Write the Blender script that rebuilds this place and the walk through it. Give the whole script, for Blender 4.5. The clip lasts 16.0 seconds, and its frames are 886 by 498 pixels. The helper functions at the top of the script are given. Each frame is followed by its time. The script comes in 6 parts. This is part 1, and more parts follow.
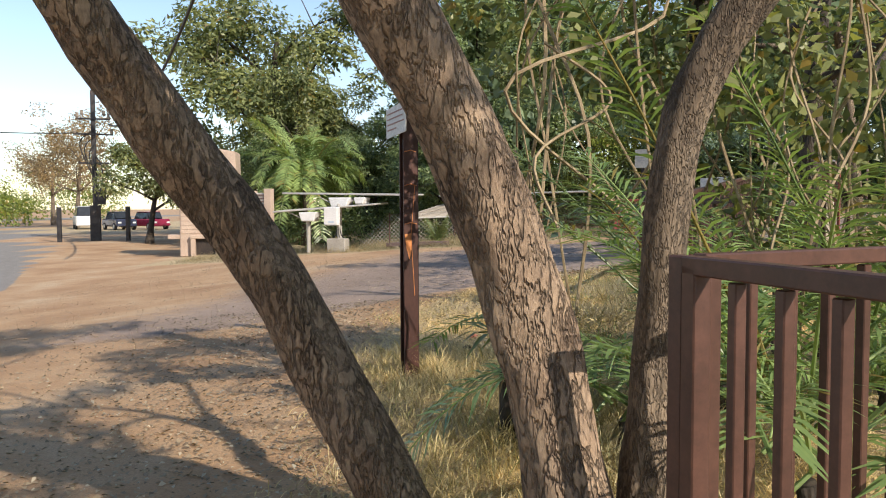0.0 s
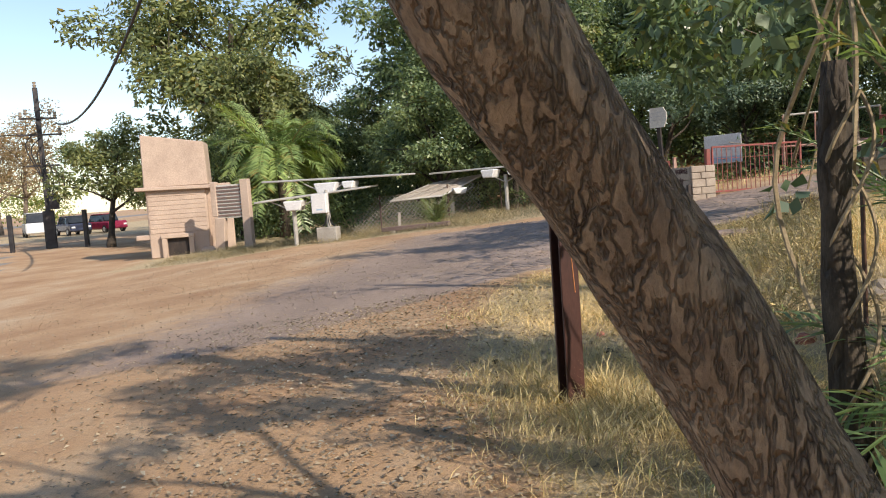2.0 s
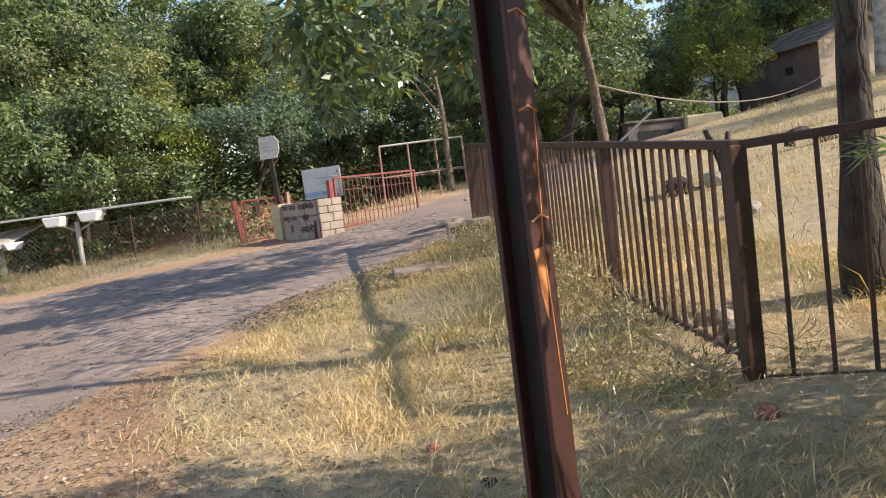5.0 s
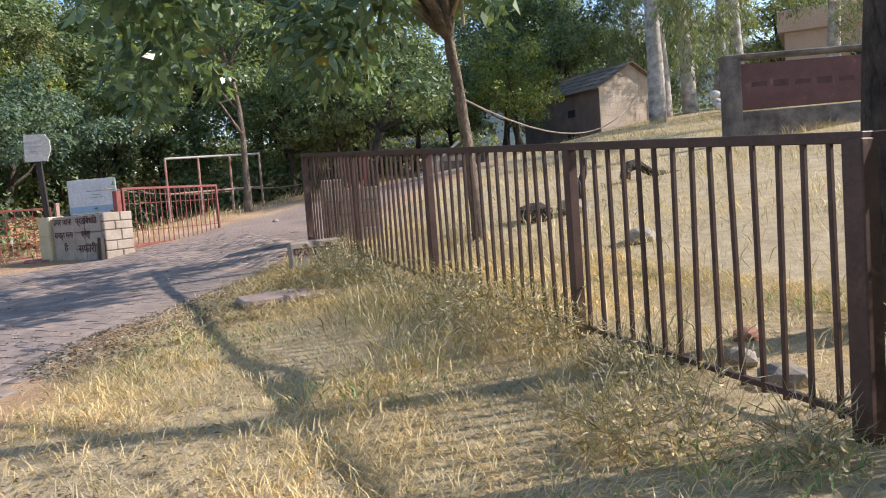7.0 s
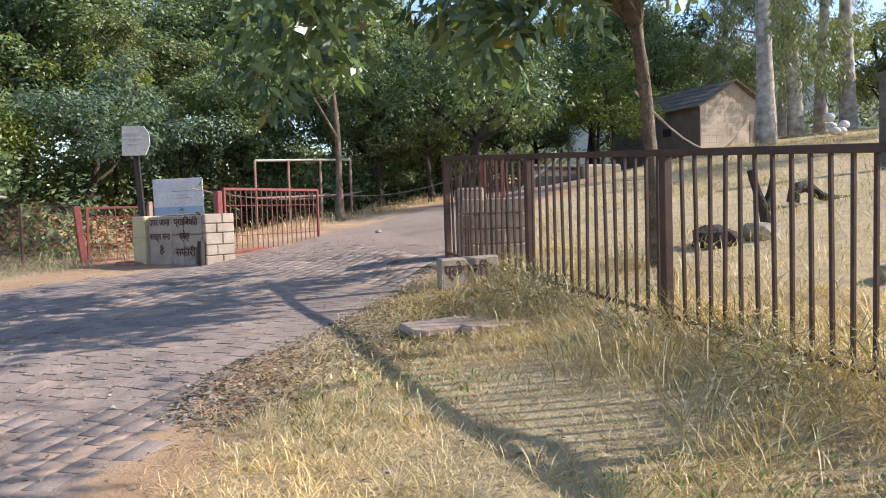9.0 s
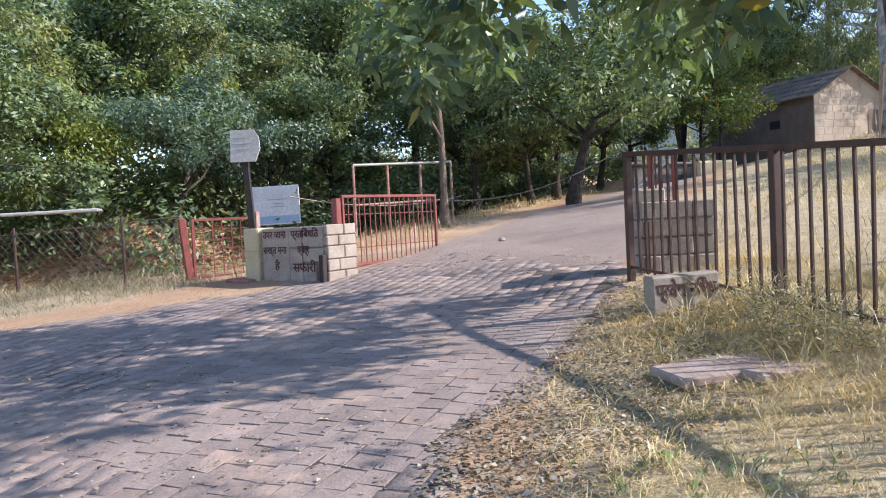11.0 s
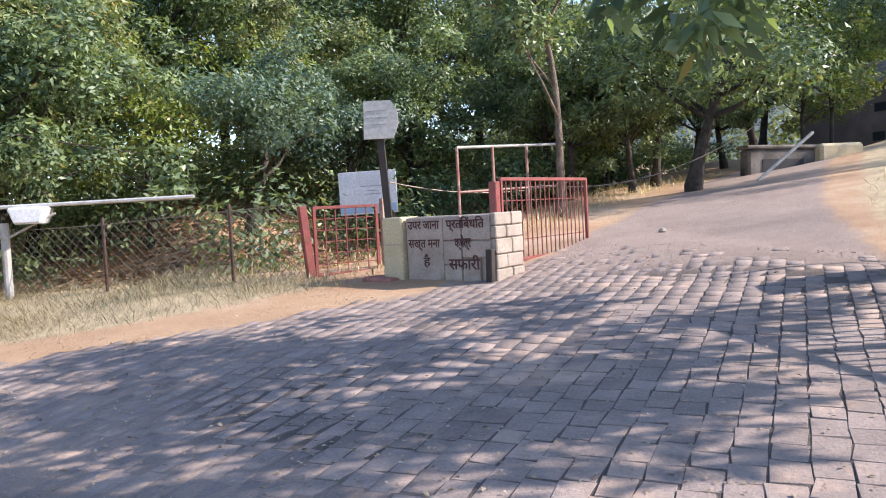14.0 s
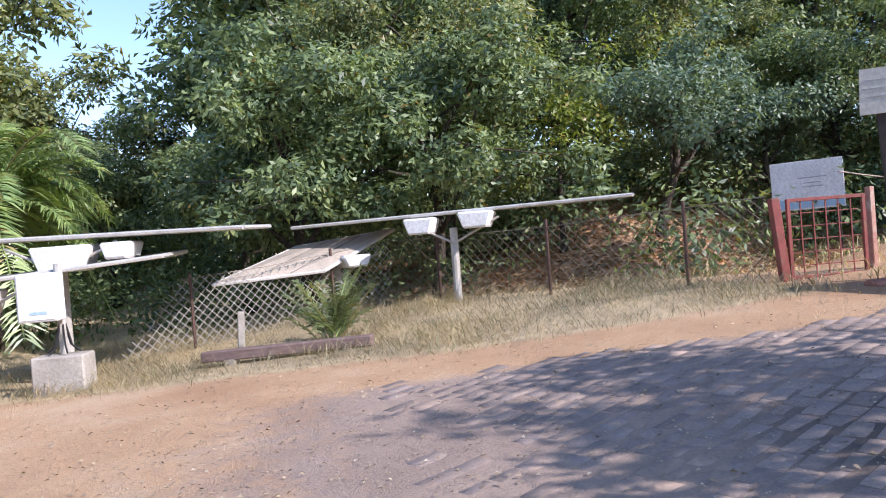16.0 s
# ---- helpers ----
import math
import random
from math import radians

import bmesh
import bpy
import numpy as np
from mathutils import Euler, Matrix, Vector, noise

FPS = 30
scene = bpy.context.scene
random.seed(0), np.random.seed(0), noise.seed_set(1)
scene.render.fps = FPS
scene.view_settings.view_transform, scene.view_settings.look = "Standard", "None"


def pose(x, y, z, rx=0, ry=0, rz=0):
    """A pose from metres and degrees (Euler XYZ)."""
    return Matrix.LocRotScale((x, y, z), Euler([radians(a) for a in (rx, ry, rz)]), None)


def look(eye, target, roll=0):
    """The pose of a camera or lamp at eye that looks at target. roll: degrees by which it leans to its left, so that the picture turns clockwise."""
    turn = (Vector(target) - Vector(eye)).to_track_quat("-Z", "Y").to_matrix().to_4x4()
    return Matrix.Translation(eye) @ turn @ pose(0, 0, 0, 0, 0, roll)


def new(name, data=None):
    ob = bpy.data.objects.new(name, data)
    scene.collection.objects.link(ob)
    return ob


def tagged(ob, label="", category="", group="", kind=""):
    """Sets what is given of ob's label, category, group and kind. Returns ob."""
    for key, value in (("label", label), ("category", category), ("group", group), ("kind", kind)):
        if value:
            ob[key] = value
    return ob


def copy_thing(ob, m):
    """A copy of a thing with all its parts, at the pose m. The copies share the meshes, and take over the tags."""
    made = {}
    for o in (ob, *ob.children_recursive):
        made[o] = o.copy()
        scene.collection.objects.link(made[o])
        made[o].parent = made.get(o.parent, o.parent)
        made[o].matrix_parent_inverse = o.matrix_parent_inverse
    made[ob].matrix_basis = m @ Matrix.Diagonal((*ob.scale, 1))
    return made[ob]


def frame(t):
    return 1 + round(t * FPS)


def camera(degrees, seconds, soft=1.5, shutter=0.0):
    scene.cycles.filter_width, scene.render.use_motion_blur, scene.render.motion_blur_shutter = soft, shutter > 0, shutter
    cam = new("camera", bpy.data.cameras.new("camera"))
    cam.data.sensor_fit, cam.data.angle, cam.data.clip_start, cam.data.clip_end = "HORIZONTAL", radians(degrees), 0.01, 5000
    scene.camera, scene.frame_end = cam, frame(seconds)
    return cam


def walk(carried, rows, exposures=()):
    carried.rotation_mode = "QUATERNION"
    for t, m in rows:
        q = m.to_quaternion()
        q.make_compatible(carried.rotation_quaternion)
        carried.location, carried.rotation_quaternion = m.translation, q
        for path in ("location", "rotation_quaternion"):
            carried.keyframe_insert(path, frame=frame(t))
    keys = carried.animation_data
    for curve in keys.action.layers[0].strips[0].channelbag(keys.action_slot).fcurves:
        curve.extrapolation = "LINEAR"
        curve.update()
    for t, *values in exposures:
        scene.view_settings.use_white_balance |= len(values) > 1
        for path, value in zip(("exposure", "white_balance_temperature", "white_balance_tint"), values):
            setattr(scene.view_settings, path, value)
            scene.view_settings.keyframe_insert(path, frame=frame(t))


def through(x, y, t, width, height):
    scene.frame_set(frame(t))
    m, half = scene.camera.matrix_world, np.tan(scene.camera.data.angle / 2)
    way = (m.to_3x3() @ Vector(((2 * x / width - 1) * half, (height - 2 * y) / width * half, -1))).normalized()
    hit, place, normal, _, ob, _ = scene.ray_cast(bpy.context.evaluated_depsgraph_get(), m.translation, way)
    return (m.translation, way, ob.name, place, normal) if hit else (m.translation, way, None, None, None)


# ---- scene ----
cam = camera(58.5, 16.0, soft=1.05)
METRES, EYE, TILT, LEAN, TURN = 15.8, 1.5, 2.4, -2.9, 0.0
ROWS = [
    (0.0, 0.0, 0.0, 0.0, -0.29, -5.4, 3.12),
    (0.5, -0.0182, 0.0262, -0.0014, -5.3, -7.04, 4.96),
    (1.0, -0.0416, 0.0537, -0.0013, -2.13, -6.59, 5.16),
    (1.5, -0.0641, 0.0808, -0.0005, -1.81, -5.59, 6.22),
    (2.0, -0.0817, 0.1142, -0.0022, -3.86, -7.11, 6.88),
    (2.5, -0.0987, 0.1439, -0.0023, -6.02, -8.7, 7.97),
    (3.0, -0.1058, 0.1763, -0.0034, -12.16, -9.64, 9.82),
    (3.5, -0.1112, 0.2086, -0.0031, -17.95, -8.93, 9.92),
    (4.0, -0.1136, 0.2434, -0.0042, -26.72, -6.99, 8.47),
    (6.5, -0.1159, 0.3982, -0.0137, -46.76, -10.58, 5.69),
    (7.0, -0.1083, 0.4304, -0.0172, -53.0, -7.84, 4.15),
    (7.5, -0.1031, 0.4637, -0.0186, -50.77, -5.86, 3.42),
    (8.0, -0.099, 0.4949, -0.0188, -48.97, -5.15, 3.73),
    (8.5, -0.0903, 0.5258, -0.0204, -48.92, -5.44, 3.2),
    (9.0, -0.0857, 0.5568, -0.0229, -49.24, -6.43, 1.82),
    (9.5, -0.079, 0.5851, -0.0242, -50.26, -6.4, 0.96),
    (10.0, -0.0735, 0.6159, -0.0235, -45.72, -4.6, 1.97),
    (12.5, -0.0702, 0.7669, -0.0236, -45.6, -8.34, 3.81),
    (13.0, -0.0723, 0.7953, -0.0253, -44.97, -8.39, 3.91),
    (13.5, -0.0747, 0.8245, -0.0251, -45.03, -8.29, 4.06),
    (14.0, -0.0763, 0.8543, -0.0257, -43.86, -6.65, 3.36),
    (14.5, -0.0835, 0.8794, -0.028, -41.58, -5.18, 2.06),
    (15.0, -0.0947, 0.9006, -0.0273, -36.03, -4.17, 2.94),
    (15.5, -0.1066, 0.9277, -0.0259, -25.93, -3.56, 5.3),
    (16.0, -0.121, 0.9498, -0.0279, -18.95, -4.12, 6.42),
]
walk(cam, [(t, pose(0, 0, EYE, TILT, LEAN, TURN) @ pose(METRES * x, METRES * y, METRES * z, 90 + pitch, roll, yaw)) for t, x, y, z, yaw, pitch, roll in ROWS],
     exposures=[(0.0, 0.40, 6650, 12), (1.0, 0.48, 6650, 12), (2.5, 0.34, 6700, 14), (4.0, 0.60, 6750, 16), (7.0, 0.74, 6050, 15), (9.0, 0.80, 6100, 15), (10.0, 0.86, 5900, 16), (12.3, 1.04, 5700, 17), (14.5, 1.16, 5950, 19), (16.0, 0.88, 5750, 21)])

# world and sun
SUN_EL, SUN_AZ = radians(34), math.atan2(0.67, -0.743)   # the sun stands behind the walker, a little to the right
world = bpy.data.worlds.new("sky")
scene.world = world
world.use_nodes = True
wn = world.node_tree
sky = wn.nodes.new("ShaderNodeTexSky")
sky.sky_type, sky.sun_disc = "NISHITA", False
sky.sun_elevation, sky.sun_rotation = SUN_EL, SUN_AZ
sky.air_density, sky.dust_density = 1.0, 0.35
wn.links.new(sky.outputs[0], wn.nodes["Background"].inputs[0])
wn.nodes["Background"].inputs[1].default_value = 0.15
sun = new("sun", bpy.data.lights.new("sun", "SUN"))
sun.data.energy, sun.data.angle, sun.data.color = 4.3, radians(0.6), (1.0, 0.91, 0.78)
sun.matrix_world = look((12 * 0.67, -12 * 0.743, 12 * math.tan(SUN_EL)), (0, 0, 0))


# ---- materials ----
def nodes_of(m):
    m.use_nodes = True
    return m.node_tree.nodes, m.node_tree.links, m.node_tree.nodes["Principled BSDF"]


def rgb(c):
    return (*c, 1.0)


def ramp_node(nt, stops):
    r = nt.new("ShaderNodeValToRGB")
    while len(r.color_ramp.elements) < len(stops):
        r.color_ramp.elements.new(0.5)
    for e, (p, c) in zip(r.color_ramp.elements, stops):
        e.position, e.color = p, rgb(c)
    return r


def noise_node(nt, lk, scale, detail=4.0, rough=0.6, vec=None, dist=0.0):
    n = nt.new("ShaderNodeTexNoise")
    n.inputs["Scale"].default_value, n.inputs["Detail"].default_value = scale, detail
    n.inputs["Roughness"].default_value, n.inputs["Distortion"].default_value = rough, dist
    if vec is not None:
        lk.new(vec, n.inputs["Vector"])
    return n


def mix_col(nt, lk, a, b, f, kind="MIX"):
    m = nt.new("ShaderNodeMix")
    m.data_type, m.blend_type = "RGBA", kind
    for sock, v in ((m.inputs[6], a), (m.inputs[7], b), (m.inputs[0], f)):
        if hasattr(v, "links"):
            lk.new(v, sock)
        else:
            sock.default_value = rgb(v) if isinstance(v, tuple) else v
    return m.outputs[2]


def bump(nt, lk, height, strength, dist, b):
    n = nt.new("ShaderNodeBump")
    n.inputs["Strength"].default_value, n.inputs["Distance"].default_value = strength, dist
    lk.new(height, n.inputs["Height"])
    lk.new(n.outputs[0], b.inputs["Normal"])


def surface(name, dark, light, scale=6.0, fine=60.0, rough=0.8, metal=0.0, stain=None, stain_scale=2.0, stain_at=0.58,
            relief=0.3, relief_dist=0.01, stretch=(1, 1, 1), vary=0.0, placed=False):
    """A worn surface: two colours by noise, fine grain, stains, relief."""
    m = bpy.data.materials.new(name)
    nt, lk, b = nodes_of(m)
    tc, mp = nt.new("ShaderNodeTexCoord"), nt.new("ShaderNodeMapping")
    mp.inputs["Scale"].default_value = stretch
    lk.new(nt.new("ShaderNodeNewGeometry").outputs["Position"] if placed else tc.outputs["Object"], mp.inputs[0])
    big = noise_node(nt, lk, scale, 5, 0.6, mp.outputs[0])
    small = noise_node(nt, lk, fine, 4, 0.7, mp.outputs[0])
    r = ramp_node(nt, [(0.3, dark), (0.7, light)])
    lk.new(big.outputs[0], r.inputs[0])
    grain = ramp_node(nt, [(0.3, (0.72, 0.72, 0.72)), (0.7, (1.12, 1.12, 1.12))])
    lk.new(small.outputs[0], grain.inputs[0])
    col = mix_col(nt, lk, r.outputs[0], grain.outputs[0], 1.0, "MULTIPLY")
    if stain:
        s = noise_node(nt, lk, stain_scale, 6, 0.65, mp.outputs[0], 0.4)
        sr = ramp_node(nt, [(stain_at, (0, 0, 0)), (stain_at + 0.12, (1, 1, 1))])
        lk.new(s.outputs[0], sr.inputs[0])
        col = mix_col(nt, lk, col, stain, sr.outputs[0])
    if vary:
        oi, hs = nt.new("ShaderNodeObjectInfo"), nt.new("ShaderNodeHueSaturation")
        mr = nt.new("ShaderNodeMapRange")
        both, isl = nt.new("ShaderNodeMath"), nt.new("ShaderNodeNewGeometry")
        both.operation = "PINGPONG"
        sm = nt.new("ShaderNodeMath")
        lk.new(oi.outputs["Random"], sm.inputs[0])
        lk.new(isl.outputs["Random Per Island"], sm.inputs[1])
        lk.new(sm.outputs[0], both.inputs[0])
        both.inputs[1].default_value = 1.0
        mr.inputs[3].default_value, mr.inputs[4].default_value = 1 - vary, 1 + vary
        lk.new(both.outputs[0], mr.inputs[0])
        lk.new(mr.outputs[0], hs.inputs["Value"])
        lk.new(col, hs.inputs["Color"])
        col = hs.outputs[0]
    lk.new(col, b.inputs["Base Color"])
    b.inputs["Roughness"].default_value, b.inputs["Metallic"].default_value = rough, metal
    if relief:
        bump(nt, lk, small.outputs[0], relief, relief_dist, b)
    return m


def leaf_material(name, dark, light, dry=None, dry_at=0.9, shine=0.45, through=0.34):
    m = bpy.data.materials.new(name)
    nt, lk, b = nodes_of(m)
    geo = nt.new("ShaderNodeNewGeometry")
    stops = [(0.0, dark), (0.75, light)] + ([(dry_at, light), (min(dry_at + 0.02, 1), dry)] if dry else [])
    r = ramp_node(nt, stops)
    lk.new(geo.outputs["Random Per Island"], r.inputs[0])
    tc = nt.new("ShaderNodeTexCoord")
    n = noise_node(nt, lk, 0.7, 4, 0.65, tc.outputs["Object"])
    nr = ramp_node(nt, [(0.33, (0.52, 0.58, 0.58)), (0.67, (1.3, 1.22, 1.0))])
    lk.new(n.outputs[0], nr.inputs[0])
    col = mix_col(nt, lk, r.outputs[0], nr.outputs[0], 1.0, "MULTIPLY")
    lk.new(col, b.inputs["Base Color"])
    b.inputs["Roughness"].default_value = shine
    tr, ms = nt.new("ShaderNodeBsdfTranslucent"), nt.new("ShaderNodeMixShader")
    warm = mix_col(nt, lk, col, (1.35, 1.3, 0.6), 1.0, "MULTIPLY")
    lk.new(warm, tr.inputs[0])
    ms.inputs[0].default_value = through
    lk.new(b.outputs[0], ms.inputs[1])
    lk.new(tr.outputs[0], ms.inputs[2])
    lk.new(ms.outputs[0], nt["Material Output"].inputs[0])
    return m


def bark_material(name, dark, light, crack, scale=9.0, depth=0.02, stretch=(1, 1, 0.35), smooth=False):
    m = bpy.data.materials.new(name)
    nt, lk, b = nodes_of(m)
    tc, mp = nt.new("ShaderNodeTexCoord"), nt.new("ShaderNodeMapping")
    mp.inputs["Scale"].default_value = stretch
    lk.new(tc.outputs["Object"], mp.inputs[0])
    warp = noise_node(nt, lk, scale * 0.8, 3, 0.6, mp.outputs[0])
    vec = mix_col(nt, lk, mp.outputs[0], warp.outputs[1], 0.13)
    v = nt.new("ShaderNodeTexVoronoi")
    v.feature = "DISTANCE_TO_EDGE"
    v.inputs["Scale"].default_value = scale
    lk.new(vec, v.inputs["Vector"])
    cr = ramp_node(nt, [(0.0, (0, 0, 0)), (0.16, (1, 1, 1))])
    lk.new(v.outputs[0], cr.inputs[0])
    big = noise_node(nt, lk, 3.0, 5, 0.65, tc.outputs["Object"])
    r = ramp_node(nt, [(0.34, dark), (0.66, light)])
    lk.new(big.outputs[0], r.inputs[0])
    small = noise_node(nt, lk, 70, 5, 0.7, mp.outputs[0])
    gr = ramp_node(nt, [(0.3, (0.6, 0.6, 0.6)), (0.7, (1.2, 1.2, 1.2))])
    lk.new(small.outputs[0], gr.inputs[0])
    col = mix_col(nt, lk, r.outputs[0], gr.outputs[0], 1.0, "MULTIPLY")
    gap = nt.new("ShaderNodeMath")
    gap.operation = "SUBTRACT"
    gap.inputs[0].default_value = 1.0
    lk.new(cr.outputs[0], gap.inputs[1])
    if not smooth:
        part_gap = nt.new("ShaderNodeMath")
        part_gap.operation = "MULTIPLY"
        broken = nt.new("ShaderNodeMapRange")
        broken.inputs[1].default_value, broken.inputs[2].default_value = 0.42, 0.66
        lk.new(noise_node(nt, lk, scale * 0.35, 4, 0.7, mp.outputs[0]).outputs[0], broken.inputs[0])
        lk.new(gap.outputs[0], part_gap.inputs[0])
        lk.new(broken.outputs[0], part_gap.inputs[1])
        flake = ramp_node(nt, [(0.38, (0.62, 0.6, 0.6)), (0.5, (1.0, 1.0, 1.0)), (0.62, (1.25, 1.18, 1.08))])
        lk.new(noise_node(nt, lk, scale * 1.1, 6, 0.75, mp.outputs[0], 0.5).outputs[0], flake.inputs[0])
        col = mix_col(nt, lk, col, flake.outputs[0], 0.4, "MULTIPLY")
        col = mix_col(nt, lk, col, crack, part_gap.outputs[0])
    lk.new(col, b.inputs["Base Color"])
    b.inputs["Roughness"].default_value = 0.92
    ad = nt.new("ShaderNodeMath")
    ad.operation = "MULTIPLY_ADD"
    lk.new(small.outputs[0], ad.inputs[0])
    ad.inputs[1].default_value = 0.5
    lk.new(cr.outputs[0], ad.inputs[2])
    bump(nt, lk, ad.outputs[0], 0.3 if smooth else 1.0, depth, b)
    return m


M_BARK = bark_material("bark_cracked", (0.25, 0.17, 0.115), (0.50, 0.37, 0.255), (0.07, 0.046, 0.032), 22, 0.02, (1, 1, 0.33))
M_BARK_GREY = bark_material("bark_grey", (0.13, 0.095, 0.065), (0.36, 0.28, 0.20), (0.09, 0.065, 0.045), 34, 0.010, (1, 1, 0.3))
M_BARK_DARK = bark_material("bark_dark", (0.035, 0.027, 0.02), (0.10, 0.078, 0.055), (0.015, 0.012, 0.01), 10, 0.015)
M_BARK_EUC = bark_material("bark_eucalyptus", (0.22, 0.18, 0.14), (0.62, 0.57, 0.50), (0.2, 0.15, 0.1), 3, 0.006, (1, 1, 0.4), True)
M_LEAF = leaf_material("leaves_dark_green", (0.062, 0.108, 0.058), (0.250, 0.325, 0.160), (0.20, 0.15, 0.04), 0.97)
M_LEAF_MID = leaf_material("leaves_green", (0.082, 0.120, 0.056), (0.300, 0.335, 0.150), (0.25, 0.19, 0.05), 0.95)
M_LEAF_BLUE = leaf_material("leaves_grey_green", (0.082, 0.140, 0.110), (0.214, 0.298, 0.212))
M_LEAF_LIME = leaf_material("leaves_lime", (0.091, 0.144, 0.029), (0.267, 0.325, 0.072), (0.32, 0.25, 0.07), 0.92)
M_LEAF_EUC = leaf_material("leaves_eucalyptus", (0.094, 0.136, 0.065), (0.260, 0.310, 0.159), (0.28, 0.22, 0.1), 0.93)
M_LEAF_DRY = leaf_material("leaves_dry_pink", (0.22, 0.145, 0.09), (0.42, 0.32, 0.21))
M_LEAF_BIG = leaf_material("leaves_large_glossy", (0.074, 0.126, 0.076), (0.235, 0.325, 0.170), (0.26, 0.22, 0.04), 0.96, 0.32)
M_PALM = leaf_material("palm_leaflets", (0.158, 0.240, 0.086), (0.395, 0.522, 0.223), (0.33, 0.27, 0.10), 0.93, 0.38)
M_FERN = leaf_material("frond_leaflets", (0.10, 0.185, 0.07), (0.29, 0.42, 0.175), (0.30, 0.24, 0.09), 0.93, 0.32)
M_VINE = surface("dry_vine", (0.22, 0.16, 0.09), (0.48, 0.38, 0.24), 4, 60, 0.9)
M_STRAW = leaf_material("dry_grass", (0.50, 0.38, 0.20), (0.84, 0.68, 0.42), (0.28, 0.27, 0.10), 0.94, 0.6, 0.2)
M_STRAW_TALL = leaf_material("tall_dry_grass", (0.38, 0.30, 0.16), (0.72, 0.60, 0.37), (0.20, 0.22, 0.08), 0.92, 0.6, 0.2)
M_STRAW_GREY = leaf_material("grey_dry_grass", (0.20, 0.165, 0.11), (0.42, 0.355, 0.24), (0.13, 0.16, 0.07), 0.88, 0.6, 0.2)
M_LITTER = leaf_material("fallen_leaves", (0.23, 0.175, 0.13), (0.44, 0.355, 0.27), (0.55, 0.48, 0.40), 0.85, 0.7, 0.1)
M_RUST_LITTER = leaf_material("rust_fallen_leaves", (0.27, 0.135, 0.075), (0.52, 0.31, 0.19), (0.55, 0.42, 0.30), 0.85, 0.7, 0.1)
M_IRON = surface("brown_iron", (0.052, 0.026, 0.019), (0.105, 0.055, 0.040), 5, 50, 0.5, 0.1, (0.16, 0.085, 0.05), 7.0, 0.6, 0.15, 0.003)
M_GATE_BROWN = surface("brown_gate_paint", (0.070, 0.033, 0.024), (0.125, 0.058, 0.042), 4, 40, 0.42, 0.0, (0.06, 0.03, 0.022), 5.0, 0.6, 0.1, 0.002)
M_RED = surface("red_gate_paint", (0.17, 0.040, 0.033), (0.30, 0.075, 0.060), 5, 50, 0.55, 0.0, (0.20, 0.10, 0.06), 6.0, 0.56, 0.2, 0.003)
M_PINKPIPE = surface("faded_red_pipe", (0.30, 0.12, 0.09), (0.46, 0.28, 0.21), 3, 40, 0.6, 0.0, (0.44, 0.38, 0.30), 4.0, 0.52)
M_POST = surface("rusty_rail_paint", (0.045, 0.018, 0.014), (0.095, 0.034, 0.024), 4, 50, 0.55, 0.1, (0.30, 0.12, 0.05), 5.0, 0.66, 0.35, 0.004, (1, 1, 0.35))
# near black with pale patches: dark iron, also the shade inside recesses
M_POST_DARK = surface("dark_iron_and_shade", (0.012, 0.010, 0.009), (0.05, 0.034, 0.026), 9, 60, 0.7, 0.0, (0.45, 0.36, 0.27), 7.0, 0.68, 0.5, 0.006, (1, 1, 0.3))
M_WALL = surface("lime_washed_stone", (0.29, 0.235, 0.185), (0.43, 0.36, 0.29), 4, 45, 0.9, 0.0, (0.25, 0.2, 0.155), 3.0, 0.6, 0.4, 0.01, vary=0.06)
M_SLAB = surface("pinkish_sandstone", (0.30, 0.215, 0.17), (0.46, 0.35, 0.285), 5, 50, 0.9, 0.0, (0.20, 0.15, 0.12), 4.0, 0.58, 0.5, 0.012, vary=0.08)
M_CREAM = surface("cream_plaster", (0.50, 0.41, 0.24), (0.64, 0.54, 0.34), 3, 40, 0.9, 0.0, (0.36, 0.29, 0.2), 3.0, 0.6)
M_STONE = surface("grey_stone", (0.24, 0.20, 0.155), (0.40, 0.345, 0.275), 4, 40, 0.9, 0.0, (0.16, 0.13, 0.1), 3.0, 0.6, 0.5, 0.012, vary=0.1)
M_SHRINE = surface("pale_plaster", (0.44, 0.33, 0.255), (0.56, 0.43, 0.335), 1.2, 30, 0.9, 0.0, (0.48, 0.36, 0.26), 1.5, 0.6, 0.2, 0.01)
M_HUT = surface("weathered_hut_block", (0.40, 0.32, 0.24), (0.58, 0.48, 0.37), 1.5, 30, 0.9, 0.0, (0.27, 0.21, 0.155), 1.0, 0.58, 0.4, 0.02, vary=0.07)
# brown of hut walls and door, darkened for the shade on the long side
M_HUT_DARK = surface("hut_brown_and_shade", (0.17, 0.12, 0.09), (0.27, 0.20, 0.155), 1.5, 30, 0.95, 0.0, None, 2.0, 0.58, 0.4, 0.02)
M_ROOF = surface("mossy_roof_tiles", (0.13, 0.10, 0.075), (0.26, 0.205, 0.15), 3, 40, 0.95, 0.0, (0.07, 0.065, 0.04), 2.0, 0.55, 0.5, 0.02, vary=0.2)
M_WHITE = surface("white_sign_board", (0.66, 0.65, 0.63), (0.80, 0.79, 0.77), 2, 30, 0.6, 0.0, (0.55, 0.5, 0.44), 3.0, 0.66, 0.05, 0.002)
M_GREYSIGN = surface("grey_sign_board", (0.44, 0.42, 0.37), (0.60, 0.57, 0.50), 2, 30, 0.7, 0.0, (0.36, 0.32, 0.27), 3.0, 0.62, 0.05, 0.002)
M_LETTER = surface("dark_red_lettering", (0.055, 0.018, 0.018), (0.10, 0.035, 0.03), 9, 80, 0.8)
